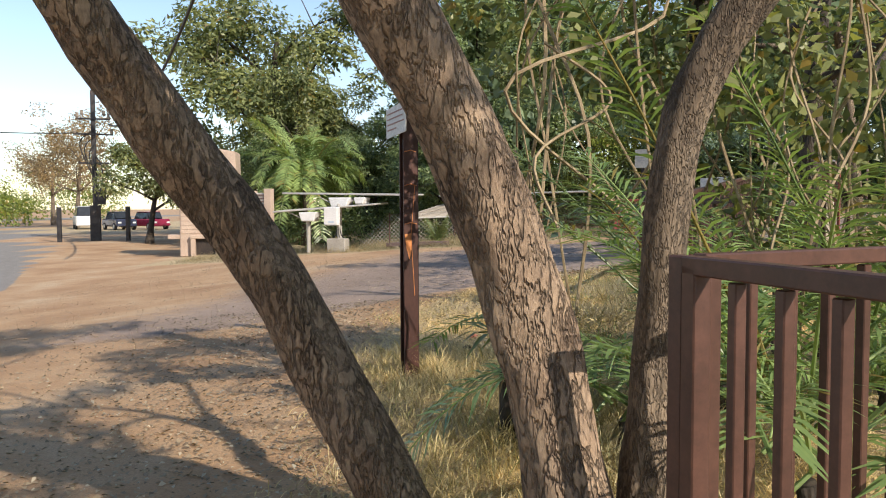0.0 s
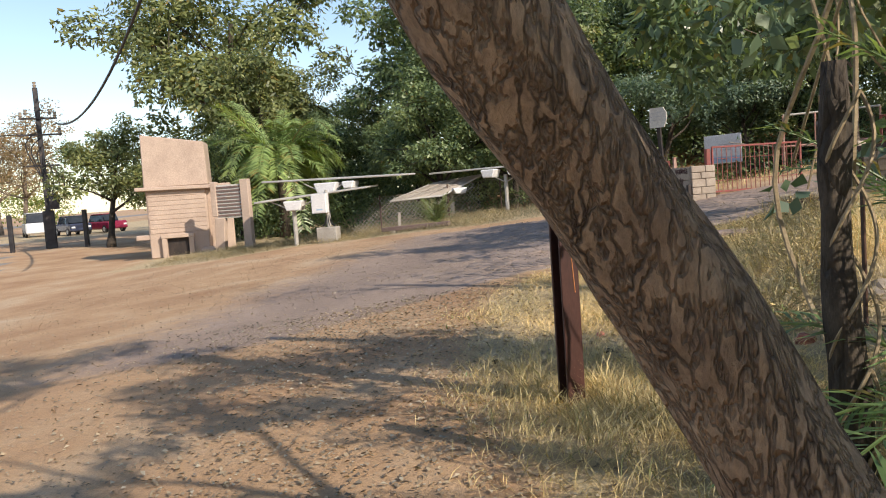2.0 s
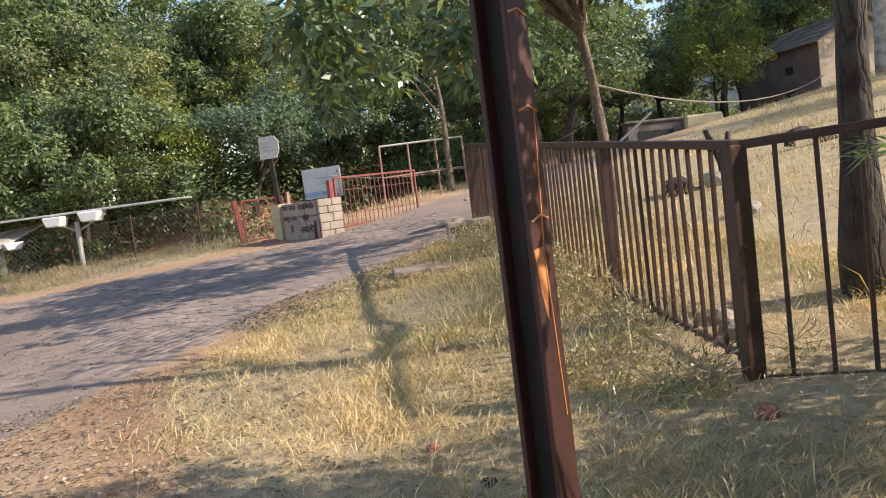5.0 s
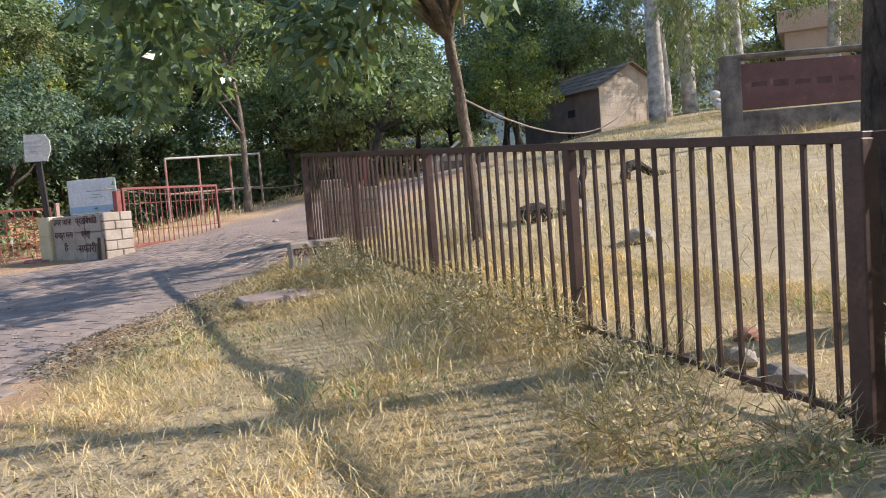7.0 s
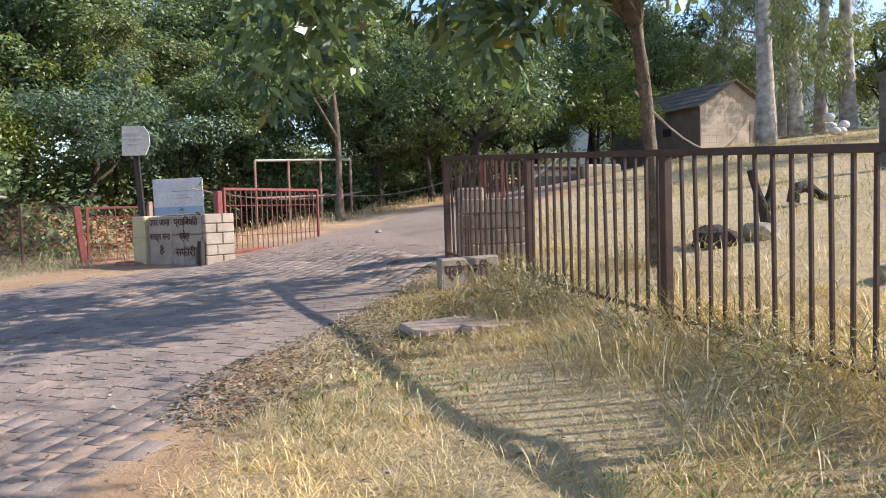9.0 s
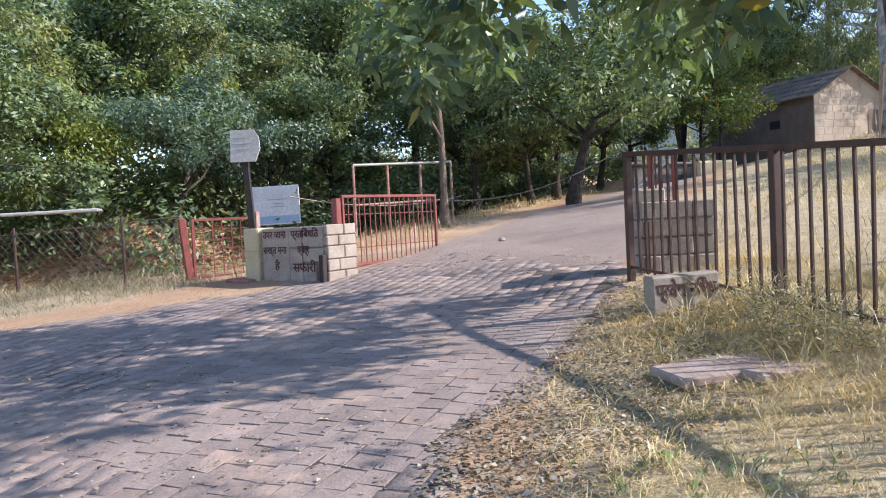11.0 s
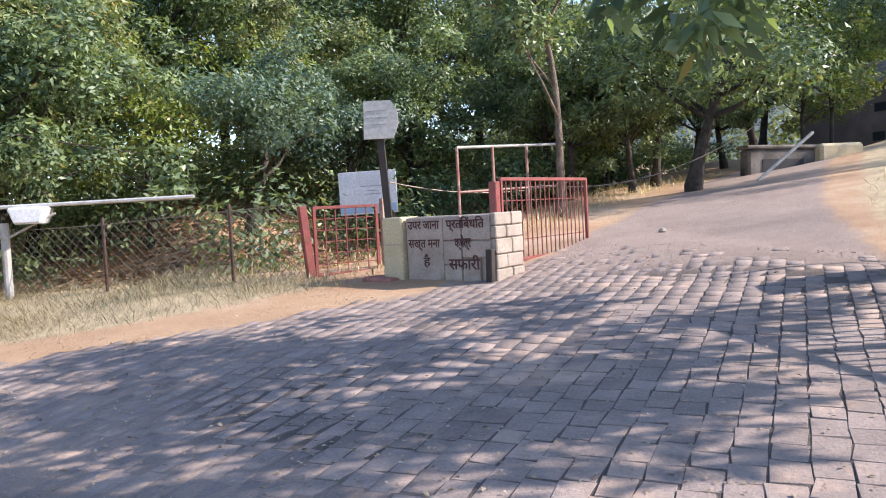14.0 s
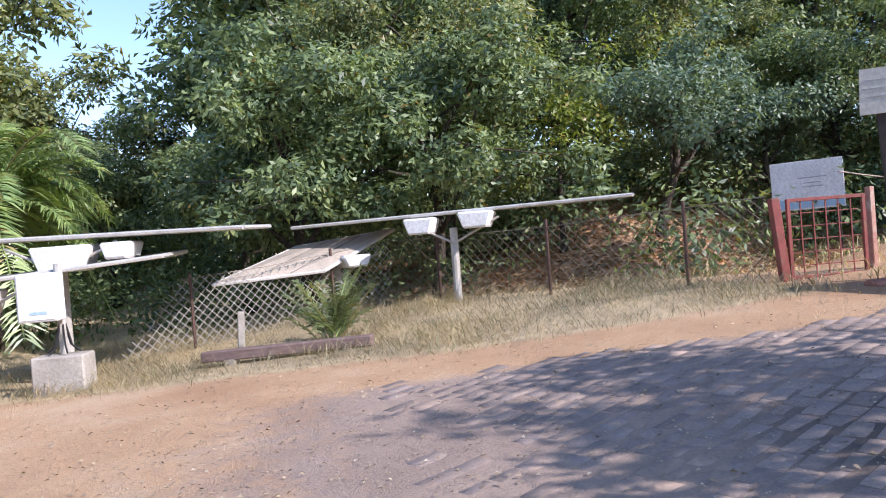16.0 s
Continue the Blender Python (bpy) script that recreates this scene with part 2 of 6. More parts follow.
M_FADED = surface("faded_red_lettering", (0.36, 0.18, 0.15), (0.50, 0.31, 0.27), 9, 80, 0.8)
M_GREYINK = surface("grey_lettering", (0.30, 0.31, 0.32), (0.42, 0.43, 0.44), 9, 80, 0.8)
M_BLUE = surface("pale_blue_print", (0.30, 0.45, 0.60), (0.42, 0.56, 0.68), 4, 50, 0.6)
M_PANEL_TOP = surface("dusty_solar_glass", (0.36, 0.31, 0.25), (0.50, 0.43, 0.355), 2, 30, 0.35, 0.0, (0.4, 0.34, 0.27), 3.0, 0.6, 0.05, 0.002)
M_PANEL_BACK = surface("panel_underside", (0.16, 0.145, 0.13), (0.27, 0.25, 0.225), 2, 30, 0.6)
M_ALU = surface("weathered_aluminium", (0.50, 0.48, 0.44), (0.68, 0.66, 0.62), 4, 50, 0.5, 0.3, (0.36, 0.3, 0.24), 5.0, 0.6, 0.1, 0.002)
M_GALV = surface("galvanised_post", (0.38, 0.355, 0.31), (0.52, 0.49, 0.44), 4, 50, 0.6, 0.2, (0.3, 0.24, 0.18), 5.0, 0.6)
# weathered wire, its colour toned down for the shade on the rear mesh
M_WIRE = surface("weathered_wire_shade_tone", (0.17, 0.135, 0.10), (0.32, 0.26, 0.20), 4, 50, 0.6, 0.3)
M_BLACK = surface("black_cable", (0.010, 0.010, 0.011), (0.025, 0.024, 0.024), 6, 50, 0.6)
M_POLE = surface("dark_steel_pole", (0.025, 0.024, 0.026), (0.06, 0.055, 0.055), 3, 40, 0.6, 0.2, (0.13, 0.09, 0.06), 3.0, 0.6)
M_WOOD = surface("weathered_timber", (0.13, 0.085, 0.075), (0.24, 0.165, 0.145), 3, 40, 0.9, 0.0, (0.07, 0.045, 0.04), 4.0, 0.6, 0.5, 0.01, (0.2, 1, 1))
M_CONCRETE = surface("old_concrete", (0.30, 0.27, 0.23), (0.46, 0.42, 0.36), 3, 40, 0.95, 0.0, (0.18, 0.16, 0.13), 2.0, 0.58, 0.4, 0.01)
M_BILL = surface("rusted_billboard_sheet", (0.085, 0.030, 0.024), (0.15, 0.058, 0.044), 2, 30, 0.6, 0.0, (0.20, 0.11, 0.085), 2.0, 0.6, 0.1, 0.003)
M_BILLSTONE = surface("sooty_stone", (0.055, 0.046, 0.038), (0.24, 0.205, 0.17), 2.4, 30, 0.95, 0.0, (0.33, 0.28, 0.23), 2.0, 0.62, 0.5, 0.02, vary=0.1)
M_PINKWALL = surface("pink_beige_building", (0.50, 0.36, 0.27), (0.60, 0.45, 0.35), 0.6, 20, 0.9, 0.0, (0.42, 0.30, 0.23), 1.0, 0.62)
M_CARPAINT = surface("white_car_paint", (0.70, 0.70, 0.70), (0.78, 0.78, 0.78), 2, 20, 0.25, 0.0, None, 2, 0.6, 0)
M_CARPAINT_RED = surface("maroon_car_paint", (0.22, 0.02, 0.05), (0.30, 0.03, 0.07), 2, 20, 0.25, 0.0, None, 2, 0.6, 0)
M_CARPAINT_BLUE = surface("dark_blue_car_paint", (0.03, 0.035, 0.06), (0.06, 0.07, 0.11), 2, 20, 0.25, 0.0, None, 2, 0.6, 0)
M_GLASS_DARK = surface("dark_car_glass", (0.02, 0.025, 0.03), (0.04, 0.045, 0.05), 2, 20, 0.1, 0.0, None, 2, 0.6, 0)
M_TYRE = surface("black_rubber", (0.015, 0.015, 0.015), (0.03, 0.03, 0.03), 9, 60, 0.85)
M_PAVER = surface("dusty_stone_sett", (0.22, 0.170, 0.140), (0.325, 0.252, 0.208), 2.5, 45, 0.92, 0.0, (0.41, 0.29, 0.21), 1.3, 0.53, 0.65, 0.011, vary=0.2, placed=True)
M_ORANGE = surface("orange_paint", (0.60, 0.20, 0.06), (0.70, 0.29, 0.10), 4, 40, 0.6)
M_BRICK = surface("broken_brick", (0.28, 0.10, 0.065), (0.42, 0.19, 0.13), 8, 60, 0.9)
M_RUBBISH = surface("white_sacks", (0.5, 0.5, 0.5), (0.75, 0.74, 0.72), 4, 30, 0.6, 0.0, (0.15, 0.14, 0.14), 6.0, 0.55)


def ground_material():
    """Bare earth, dust, straw and asphalt, by the masks of the ground's own layout."""
    m = bpy.data.materials.new("ground_earth")
    nt, lk, b = nodes_of(m)
    tc = nt.new("ShaderNodeTexCoord")
    at = nt.new("ShaderNodeVertexColor")
    at.layer_name = "cover"
    sp = nt.new("ShaderNodeSeparateColor")
    lk.new(at.outputs[0], sp.inputs[0])
    big = noise_node(nt, lk, 0.5, 6, 0.62, tc.outputs["Object"], 0.3)
    mid = noise_node(nt, lk, 4.5, 6, 0.7, tc.outputs["Object"])
    small = noise_node(nt, lk, 55, 5, 0.75, tc.outputs["Object"])
    er = ramp_node(nt, [(0.32, (0.36, 0.205, 0.105)), (0.52, (0.47, 0.30, 0.165)), (0.72, (0.54, 0.40, 0.26))])
    lk.new(big.outputs[0], er.inputs[0])
    sr = ramp_node(nt, [(0.3, (0.36, 0.27, 0.155)), (0.7, (0.58, 0.46, 0.27))])
    lk.new(mid.outputs[0], sr.inputs[0])
    rr = ramp_node(nt, [(0.3, (0.25, 0.185, 0.145)), (0.7, (0.38, 0.285, 0.22))])
    lk.new(big.outputs[0], rr.inputs[0])
    ar = ramp_node(nt, [(0.3, (0.20, 0.185, 0.165)), (0.7, (0.30, 0.275, 0.245))])
    lk.new(mid.outputs[0], ar.inputs[0])

    def mask(out, lo, hi):
        f = nt.new("ShaderNodeMath")
        f.operation = "MULTIPLY_ADD"
        lk.new(mid.outputs[0], f.inputs[0])
        f.inputs[1].default_value = 0.7
        lk.new(out, f.inputs[2])
        r = nt.new("ShaderNodeMapRange")
        r.inputs[1].default_value, r.inputs[2].default_value = lo, hi
        lk.new(f.outputs[0], r.inputs[0])
        return r.outputs[0]

    col = mix_col(nt, lk, er.outputs[0], sr.outputs[0], mask(sp.outputs[0], 0.7, 1.0))
    col = mix_col(nt, lk, col, rr.outputs[0], mask(sp.outputs[1], 0.7, 1.0))
    col = mix_col(nt, lk, col, ar.outputs[0], mask(sp.outputs[2], 0.78, 0.92))
    jt = nt.new("ShaderNodeMapRange")
    jt.inputs[1].default_value, jt.inputs[2].default_value = 0.25, 0.7
    lk.new(at.outputs[1], jt.inputs[0])
    col = mix_col(nt, lk, col, (0.115, 0.088, 0.070), jt.outputs[0])
    gr = ramp_node(nt, [(0.28, (0.62, 0.6, 0.58)), (0.5, (1, 1, 1)), (0.75, (1.25, 1.22, 1.18))])
    lk.new(small.outputs[0], gr.inputs[0])
    col = mix_col(nt, lk, col, gr.outputs[0], 0.85, "MULTIPLY")
    lk.new(col, b.inputs["Base Color"])
    b.inputs["Roughness"].default_value = 0.95
    ad = nt.new("ShaderNodeMath")
    ad.operation = "MULTIPLY_ADD"
    lk.new(mid.outputs[0], ad.inputs[0])
    ad.inputs[1].default_value = 2.0
    lk.new(small.outputs[0], ad.inputs[2])
    bump(nt, lk, ad.outputs[0], 0.6, 0.03, b)
    return m


M_GROUND = ground_material()


# ---- builders ----
def thing(name, label, category, at=(0, 0, 0), turn=0.0, group="", kind=""):
    ob = new(name)
    ob.empty_display_size = 0.2
    ob.matrix_world = pose(*at, 0, 0, turn)
    return tagged(ob, label, category, group, kind)


def part(name, bm, material, parent=None, label="", smooth=False):
    me = bpy.data.meshes.new(name)
    bm.to_mesh(me)
    bm.free()
    me.materials.append(material)
    if smooth:
        me.shade_smooth()
    ob = new(name, me)
    if parent is not None:
        ob.parent = parent
    return tagged(ob, label)


def mesh_np(name, verts, faces, material, parent=None, label="", smooth=False):
    """A mesh from arrays; every face has as many corners as the array is wide."""
    me = bpy.data.meshes.new(name)
    n, k = faces.shape
    me.vertices.add(len(verts))
    me.vertices.foreach_set("co", np.ascontiguousarray(verts, dtype=np.float32).ravel())
    me.loops.add(n * k)
    me.loops.foreach_set("vertex_index", faces.astype(np.int32).ravel())
    me.polygons.add(n)
    me.polygons.foreach_set("loop_start", np.arange(0, n * k, k, dtype=np.int32))
    me.update(calc_edges=True)
    me.materials.append(material)
    if smooth:
        me.shade_smooth()
    ob = new(name, me)
    if parent is not None:
        ob.parent = parent
    return tagged(ob, label)


def box(bm, size, at=(0, 0, 0), turn=(0, 0, 0), bevel=0.0):
    g = bmesh.ops.create_cube(bm, size=1.0)
    vs = g["verts"]
    bmesh.ops.scale(bm, vec=size, verts=vs)
    if bevel:
        es = list({e for v in vs for e in v.link_edges})
        r = bmesh.ops.bevel(bm, geom=es, offset=bevel, segments=1, affect="EDGES")
        vs = list({v for f in r["faces"] for v in f.verts} | {v for v in vs if v.is_valid})
    bmesh.ops.transform(bm, matrix=pose(*at, *turn), verts=vs)
    return bm


def boxed(size, at=(0, 0, 0), turn=(0, 0, 0), bevel=0.0):
    return box(bmesh.new(), size, at, turn, bevel)


def tube(bm, points, radii, sides=8, rough=0.0, closed=True, rng=None):
    """A tube along points, with a radius at each; rough makes it knobbly."""
    pts = [Vector(p) for p in points]
    rings = []
    side = None
    for i, p in enumerate(pts):
        d = (pts[min(i + 1, len(pts) - 1)] - pts[max(i - 1, 0)]).normalized()
        if side is None:
            side = d.orthogonal().normalized()
        side = (side - d * side.dot(d)).normalized()
        up = d.cross(side)
        r = radii[i] if hasattr(radii, "__len__") else radii
        ring = []
        for k in range(sides):
            a = 2 * math.pi * k / sides
            w = side * math.cos(a) + up * math.sin(a)
            f = 1 + (rough * noise.noise(p * 3.1 + w * 1.7) if rough else 0)
            ring.append(bm.verts.new(p + w * r * f))
        rings.append(ring)
    for a, b in zip(rings, rings[1:]):
        for k in range(sides):
            bm.faces.new((a[k], a[(k + 1) % sides], b[(k + 1) % sides], b[k]))
    if closed:
        bm.faces.new(rings[0][::-1])
        bm.faces.new(rings[-1])
    return bm


def tubed(points, radii, sides=8, rough=0.0):
    return tube(bmesh.new(), points, radii, sides, rough)


def curve_points(points, n):
    """n points on a smooth line through the given ones."""
    p = np.array(points, float)
    t = np.r_[0, np.cumsum(np.linalg.norm(np.diff(p, axis=0), axis=1))]
    u = np.linspace(0, t[-1], n)
    m = np.gradient(p, t, axis=0)
    out = []
    for x in u:
        i = min(max(np.searchsorted(t, x) - 1, 0), len(t) - 2)
        h = t[i + 1] - t[i]
        s = (x - t[i]) / h
        out.append((2 * s**3 - 3 * s**2 + 1) * p[i] + (s**3 - 2 * s**2 + s) * h * m[i]
                   + (-2 * s**3 + 3 * s**2) * p[i + 1] + (s**3 - s**2) * h * m[i + 1])
    return np.array(out)


def sag(a, b, drop, n=12):
    a, b = np.array(a, float), np.array(b, float)
    s = np.linspace(0, 1, n)[:, None]
    p = a + (b - a) * s
    p[:, 2] -= (4 * drop * s * (1 - s))[:, 0]
    return p


def leaf_arrays(rng, pts, length, width, droop=0.35, outward=None):
    """Four-cornered leaves at pts, each bent and turned; they face out of their clump on the whole."""
    n = len(pts)
    if outward is None:
        d = rng.normal(size=(n, 3))
        d[:, 2] -= droop
        s = np.cross(d, rng.normal(size=(n, 3)))
    else:
        face = outward * 2.4 + rng.normal(size=(n, 3)) * 0.55 + np.array([0, 0, 0.45])
        d = np.cross(face, rng.normal(size=(n, 3)))
        d /= np.linalg.norm(d, axis=1)[:, None] + 1e-9
        d = d + outward * 0.4
        d[:, 2] -= droop
        s = np.cross(d, face)
    d /= np.linalg.norm(d, axis=1)[:, None] + 1e-9
    s /= np.linalg.norm(s, axis=1)[:, None] + 1e-9
    nn = np.cross(d, s)
    L = (length * rng.uniform(0.65, 1.3, n))[:, None]
    W = (width * rng.uniform(0.7, 1.25, n))[:, None]
    base, tip = pts, pts + d * L - nn * L * 0.18
    mid = pts + d * L * 0.45
    v = np.stack([base, mid + s * W * 0.5 + nn * L * 0.06, tip, mid - s * W * 0.5 + nn * L * 0.06], 1).reshape(-1, 3)
    return v, np.arange(n * 4).reshape(n, 4)


def clump_points(rng, centres, radii, count, flat=0.75):
    """Points in the outer shells of uneven clumps, and the way out of each clump."""
    c = np.array(centres, float)
    r = np.array(radii, float)
    w = r**2 / np.sum(r**2)
    k = rng.choice(len(c), size=count, p=w)
    d = rng.normal(size=(count, 3))
    d /= np.linalg.norm(d, axis=1)[:, None]
    lump = 1 + 0.28 * np.sin(d[:, 0] * 5 + k * 1.7) * np.sin(d[:, 1] * 6 + k) + 0.2 * np.sin(d[:, 2] * 7 + k * 2.3)
    rr = r[k] * lump * rng.uniform(0.25, 1.0, count) ** 0.45
    p = c[k] + d * rr[:, None] * np.array([1, 1, flat])
    return p, d


def grow(rng, height, spread, clear, lean=(0, 0), limbs=7, twigs=3, radius=0.2, knob=0.15):
    """The trunk, the limbs with their twigs, and the ends of the twigs."""
    bm = bmesh.new()
    arms = []
    top = np.array([lean[0], lean[1], height * 0.72])
    mid = np.array([lean[0] * 0.3 + rng.normal() * 0.12 * radius * 8, lean[1] * 0.3 + rng.normal() * 0.12 * radius * 8, clear])
    line = curve_points([(0, 0, -0.4), (0, 0, 0.15), mid, top], 10)
    rad = np.linspace(radius, radius * 0.35, 10)
    rad[0] = rad[1] = radius * 1.3
    tube(bm, line, rad, 9, knob)
    ends, sizes = [top], [spread * 0.42]
    for i in range(limbs):
        f = rng.uniform(0.38, 0.95)
        a = 2.4 * i + rng.uniform(-0.4, 0.4)
        s = line[0] + 0
        j = int(f * 9)
        s = line[max(j, 4)]
        reach = spread * rng.uniform(0.55, 1.0) * (1.15 - 0.5 * f)
        e = s + np.array([math.cos(a) * reach, math.sin(a) * reach, height * rng.uniform(0.08, 0.30)])
        m = (s + e) / 2 + rng.normal(size=3) * reach * 0.1
        arm = bmesh.new()
        arms.append(arm)
        tube(arm, curve_points([s, m, e], 6), np.linspace(rad[max(j, 4)] * 0.6, radius * 0.1, 6), 6, knob)
        ends.append(e)
        sizes.append(spread * rng.uniform(0.26, 0.42))
        for _ in range(twigs):
            q = m + (e - m) * rng.uniform(0.2, 1)
            g = q + rng.normal(size=3) * spread * 0.28 + np.array([0, 0, height * 0.04])
            tube(arm, [q, (q + g) / 2 + rng.normal(size=3) * 0.08, g], [radius * 0.12, radius * 0.08, radius * 0.03], 5)
            ends.append(g)
            sizes.append(spread * rng.uniform(0.17, 0.33))
    return bm, arms, np.array(ends), np.array(sizes)


def tree(name, label, seed, height, spread, clear, leaves, leaf, leaf_mat, bark_mat, radius=0.2, lean=(0, 0), limbs=8,
         twigs=3, droop=0.35, flat=0.75, size_by=1.0, slim=0.45, low=None):
    rng = np.random.default_rng(seed)
    t = thing(name, label, "tree")
    bm, arms, ends, sizes = grow(rng, height, spread, clear, lean, limbs, twigs, radius)
    part("trunk", bm, bark_mat, t, smooth=True)
    for arm in arms:
        part("limb", arm, bark_mat, t, smooth=True)
    if low is not None:
        ends[:, 2] = np.maximum(ends[:, 2], low)
    p, d = clump_points(rng, ends, sizes * size_by, leaves, flat)
    v, f = leaf_arrays(rng, p, leaf, leaf * slim, droop, d * 0.5)
    mesh_np("crown", v, f, leaf_mat, t)
    return t


def plant_copies(proto, spots, group=""):
    """The first spot takes the tree itself; the others take copies, turned and sized."""
    for i, (x, y, s, turn) in enumerate(spots):
        m = pose(x, y, float(H(x, y)) - 0.05, 0, 0, turn) @ Matrix.Diagonal((s, s, s * (0.94 + 0.03 * (i % 5)), 1))
        if i == 0:
            proto.matrix_world = m
        else:
            copy_thing(proto, m)
    if group:
        proto["group"] = group


# ---- lie of the land ----
def smooth01(a, lo, hi):
    s = np.clip((a - lo) / (hi - lo), 0, 1)
    return s * s * (3 - 2 * s)


def fence_x(y):
    return 1.92 + 0.538 * (y - 7.42)


def ditch_y(x):
    """The line behind which the land dips on the far side of the road."""
    return np.where(x < 1, 29.0, np.where(x < 6, 29.0 - 1.2 * (x - 1), 23.0 + 0.30 * (x - 6)))


def H(x, y):
    x, y = np.asarray(x, float), np.asarray(y, float)
    s = np.where(x > -8, np.minimum(x, 34), -8 - 5 * (1 - np.exp(np.minimum(x + 8, 0) / 5)))
    z = 0.0823 * s + 0.0136 * np.clip(y, -30, 60)
    e = np.clip(x - fence_x(y) - 1.0, 0, 30)
    z = z + 0.05 * e * (1 - smooth01(y, 20, 26))
    d = y - ditch_y(x)
    w = smooth01(x, -7, -1)
    z = z - w * (0.55 + 0.35 * (1 - smooth01(x, 3, 6))) * smooth01(d, 0.3, 2.0) * (1 - smooth01(d, 4.0, 10.0)) + 0.9 * w * smooth01(x, 5.0, 8.0) * smooth01(d, 4.0, 10.0)
    z = z + 0.02 * np.sin(x * 1.3 + 0.4 * y) * np.sin(y * 0.9) + 0.05 * smooth01(x - fence_x(y), -1.2, -0.2) * (1 - smooth01(x - fence_x(y), 0.2, 1.5)) * smooth01(y, 8.5, 10.5)
    return z


def road_mask(x, y):
    """1 on the dusty road between the paved crossing and the highway."""
    near = np.interp(x, [-30, -12, -3, -1.6, 0.2, 1.8, 3.3, 5.28, 6.7, 12, 18, 30], [9, 9.0, 10.3, 11.1, 12.3, 13.65, 14.05, 14.9, 15.6, 18.4, 20.6, 24])
    far = np.interp(x, [-30, -12, -4, 0.2, 1.5, 3, 4.8, 7, 12, 18, 30], [22, 23, 23.6, 21.9, 21.5, 20.8, 20.3, 20.4, 22.2, 24.0, 28])
    return smooth01(y - near, -0.4, 0.5) * smooth01(far - y, -0.4, 0.5) * smooth01(x - 0.35 * (y - 16), -6.5, -1.0)


def grass_mask(x, y):
    """1 where dry grass stands: along the fence, up the slope behind it, along the far verge."""
    edge = np.interp(y, [-6, 0, 3, 6, 8, 11.3, 14, 15.5], [0.4, 0.0, -0.6, -1.1, -1.2, -0.6, 2.6, 5.0])
    a = smooth01(x - edge, -0.3, 0.9) * (1 - smooth01(y - np.interp(x, [0.2, 1.8, 3.3, 5.3, 12, 30], [12.6, 13.95, 14.2, 14.95, 18, 24]), -0.5, 0.4))
    far = np.interp(x, [-12, -4, 0.2, 3, 4.8], [26.5, 25.2, 23.0, 22.0, 21.6])
    b = smooth01(y - far, -0.3, 0.6) * smooth01(x, -12, -9) * (1 - smooth01(x, 4.4, 5.2))
    return np.clip(a + b, 0, 1)


def ground():
    def axis(lo, hi, step):
        mid = list(np.arange(lo, hi, step))
        out, d = [], step
        a, b = mid[0], mid[-1]
        left, right = [], []
        while d < 700:
            d *= 1.35
            a -= d
            b += d
            left.append(a)
            right.append(b)
        return np.array(left[::-1] + mid + right)
    xs, ys = axis(-13, 17, 0.22), axis(-3, 33, 0.22)
    X, Y = np.meshgrid(xs, ys)
    Z = H(X, Y)
    nx, ny = len(xs), len(ys)
    v = np.stack([X, Y, Z], -1).reshape(-1, 3)
    i = np.arange(nx * ny).reshape(ny, nx)
    f = np.stack([i[:-1, :-1], i[:-1, 1:], i[1:, 1:], i[1:, :-1]], -1).reshape(-1, 4)
    g = mesh_np("ground", v, f, M_GROUND, smooth=True)
    tagged(g, "sunlit red earth with dust, straw and fallen leaves", "ground", kind="structure")
    x, y = v[:, 0], v[:, 1]
    cover = np.zeros((len(v), 4), np.float32)
    far_grass = smooth01(np.hypot(x, y - 15), 38, 55) * 0.8
    cover[:, 0] = np.clip(grass_mask(x, y) + far_grass * (x > -40), 0, 1) * 0.75 + 0.05
    cover[:, 1] = road_mask(x, y) * 0.8
    hw = np.interp(y, [-40, 5, 12, 20.3, 37, 63, 110], [-9.0, -9.3, -9.8, -11.2, -18.6, -33.0, -66])
    wd = np.interp(y, [0, 20, 63], [7, 7, 9])
    cover[:, 2] = smooth01(hw - x, -0.3, 0.3) * smooth01(x - hw + wd, -0.3, 0.3) * 0.9
    cover[:, 3] = road_mask(x, y) * smooth01(x, 0.2, 1.6) * (1 - smooth01(x, 6.0, 7.6)) * (1 - smooth01(y, 17.5, 20.5)) * 0.9
    a = g.data.color_attributes.new("cover", "FLOAT_COLOR", "POINT")
    a.data.foreach_set("color", cover.ravel())


ground()


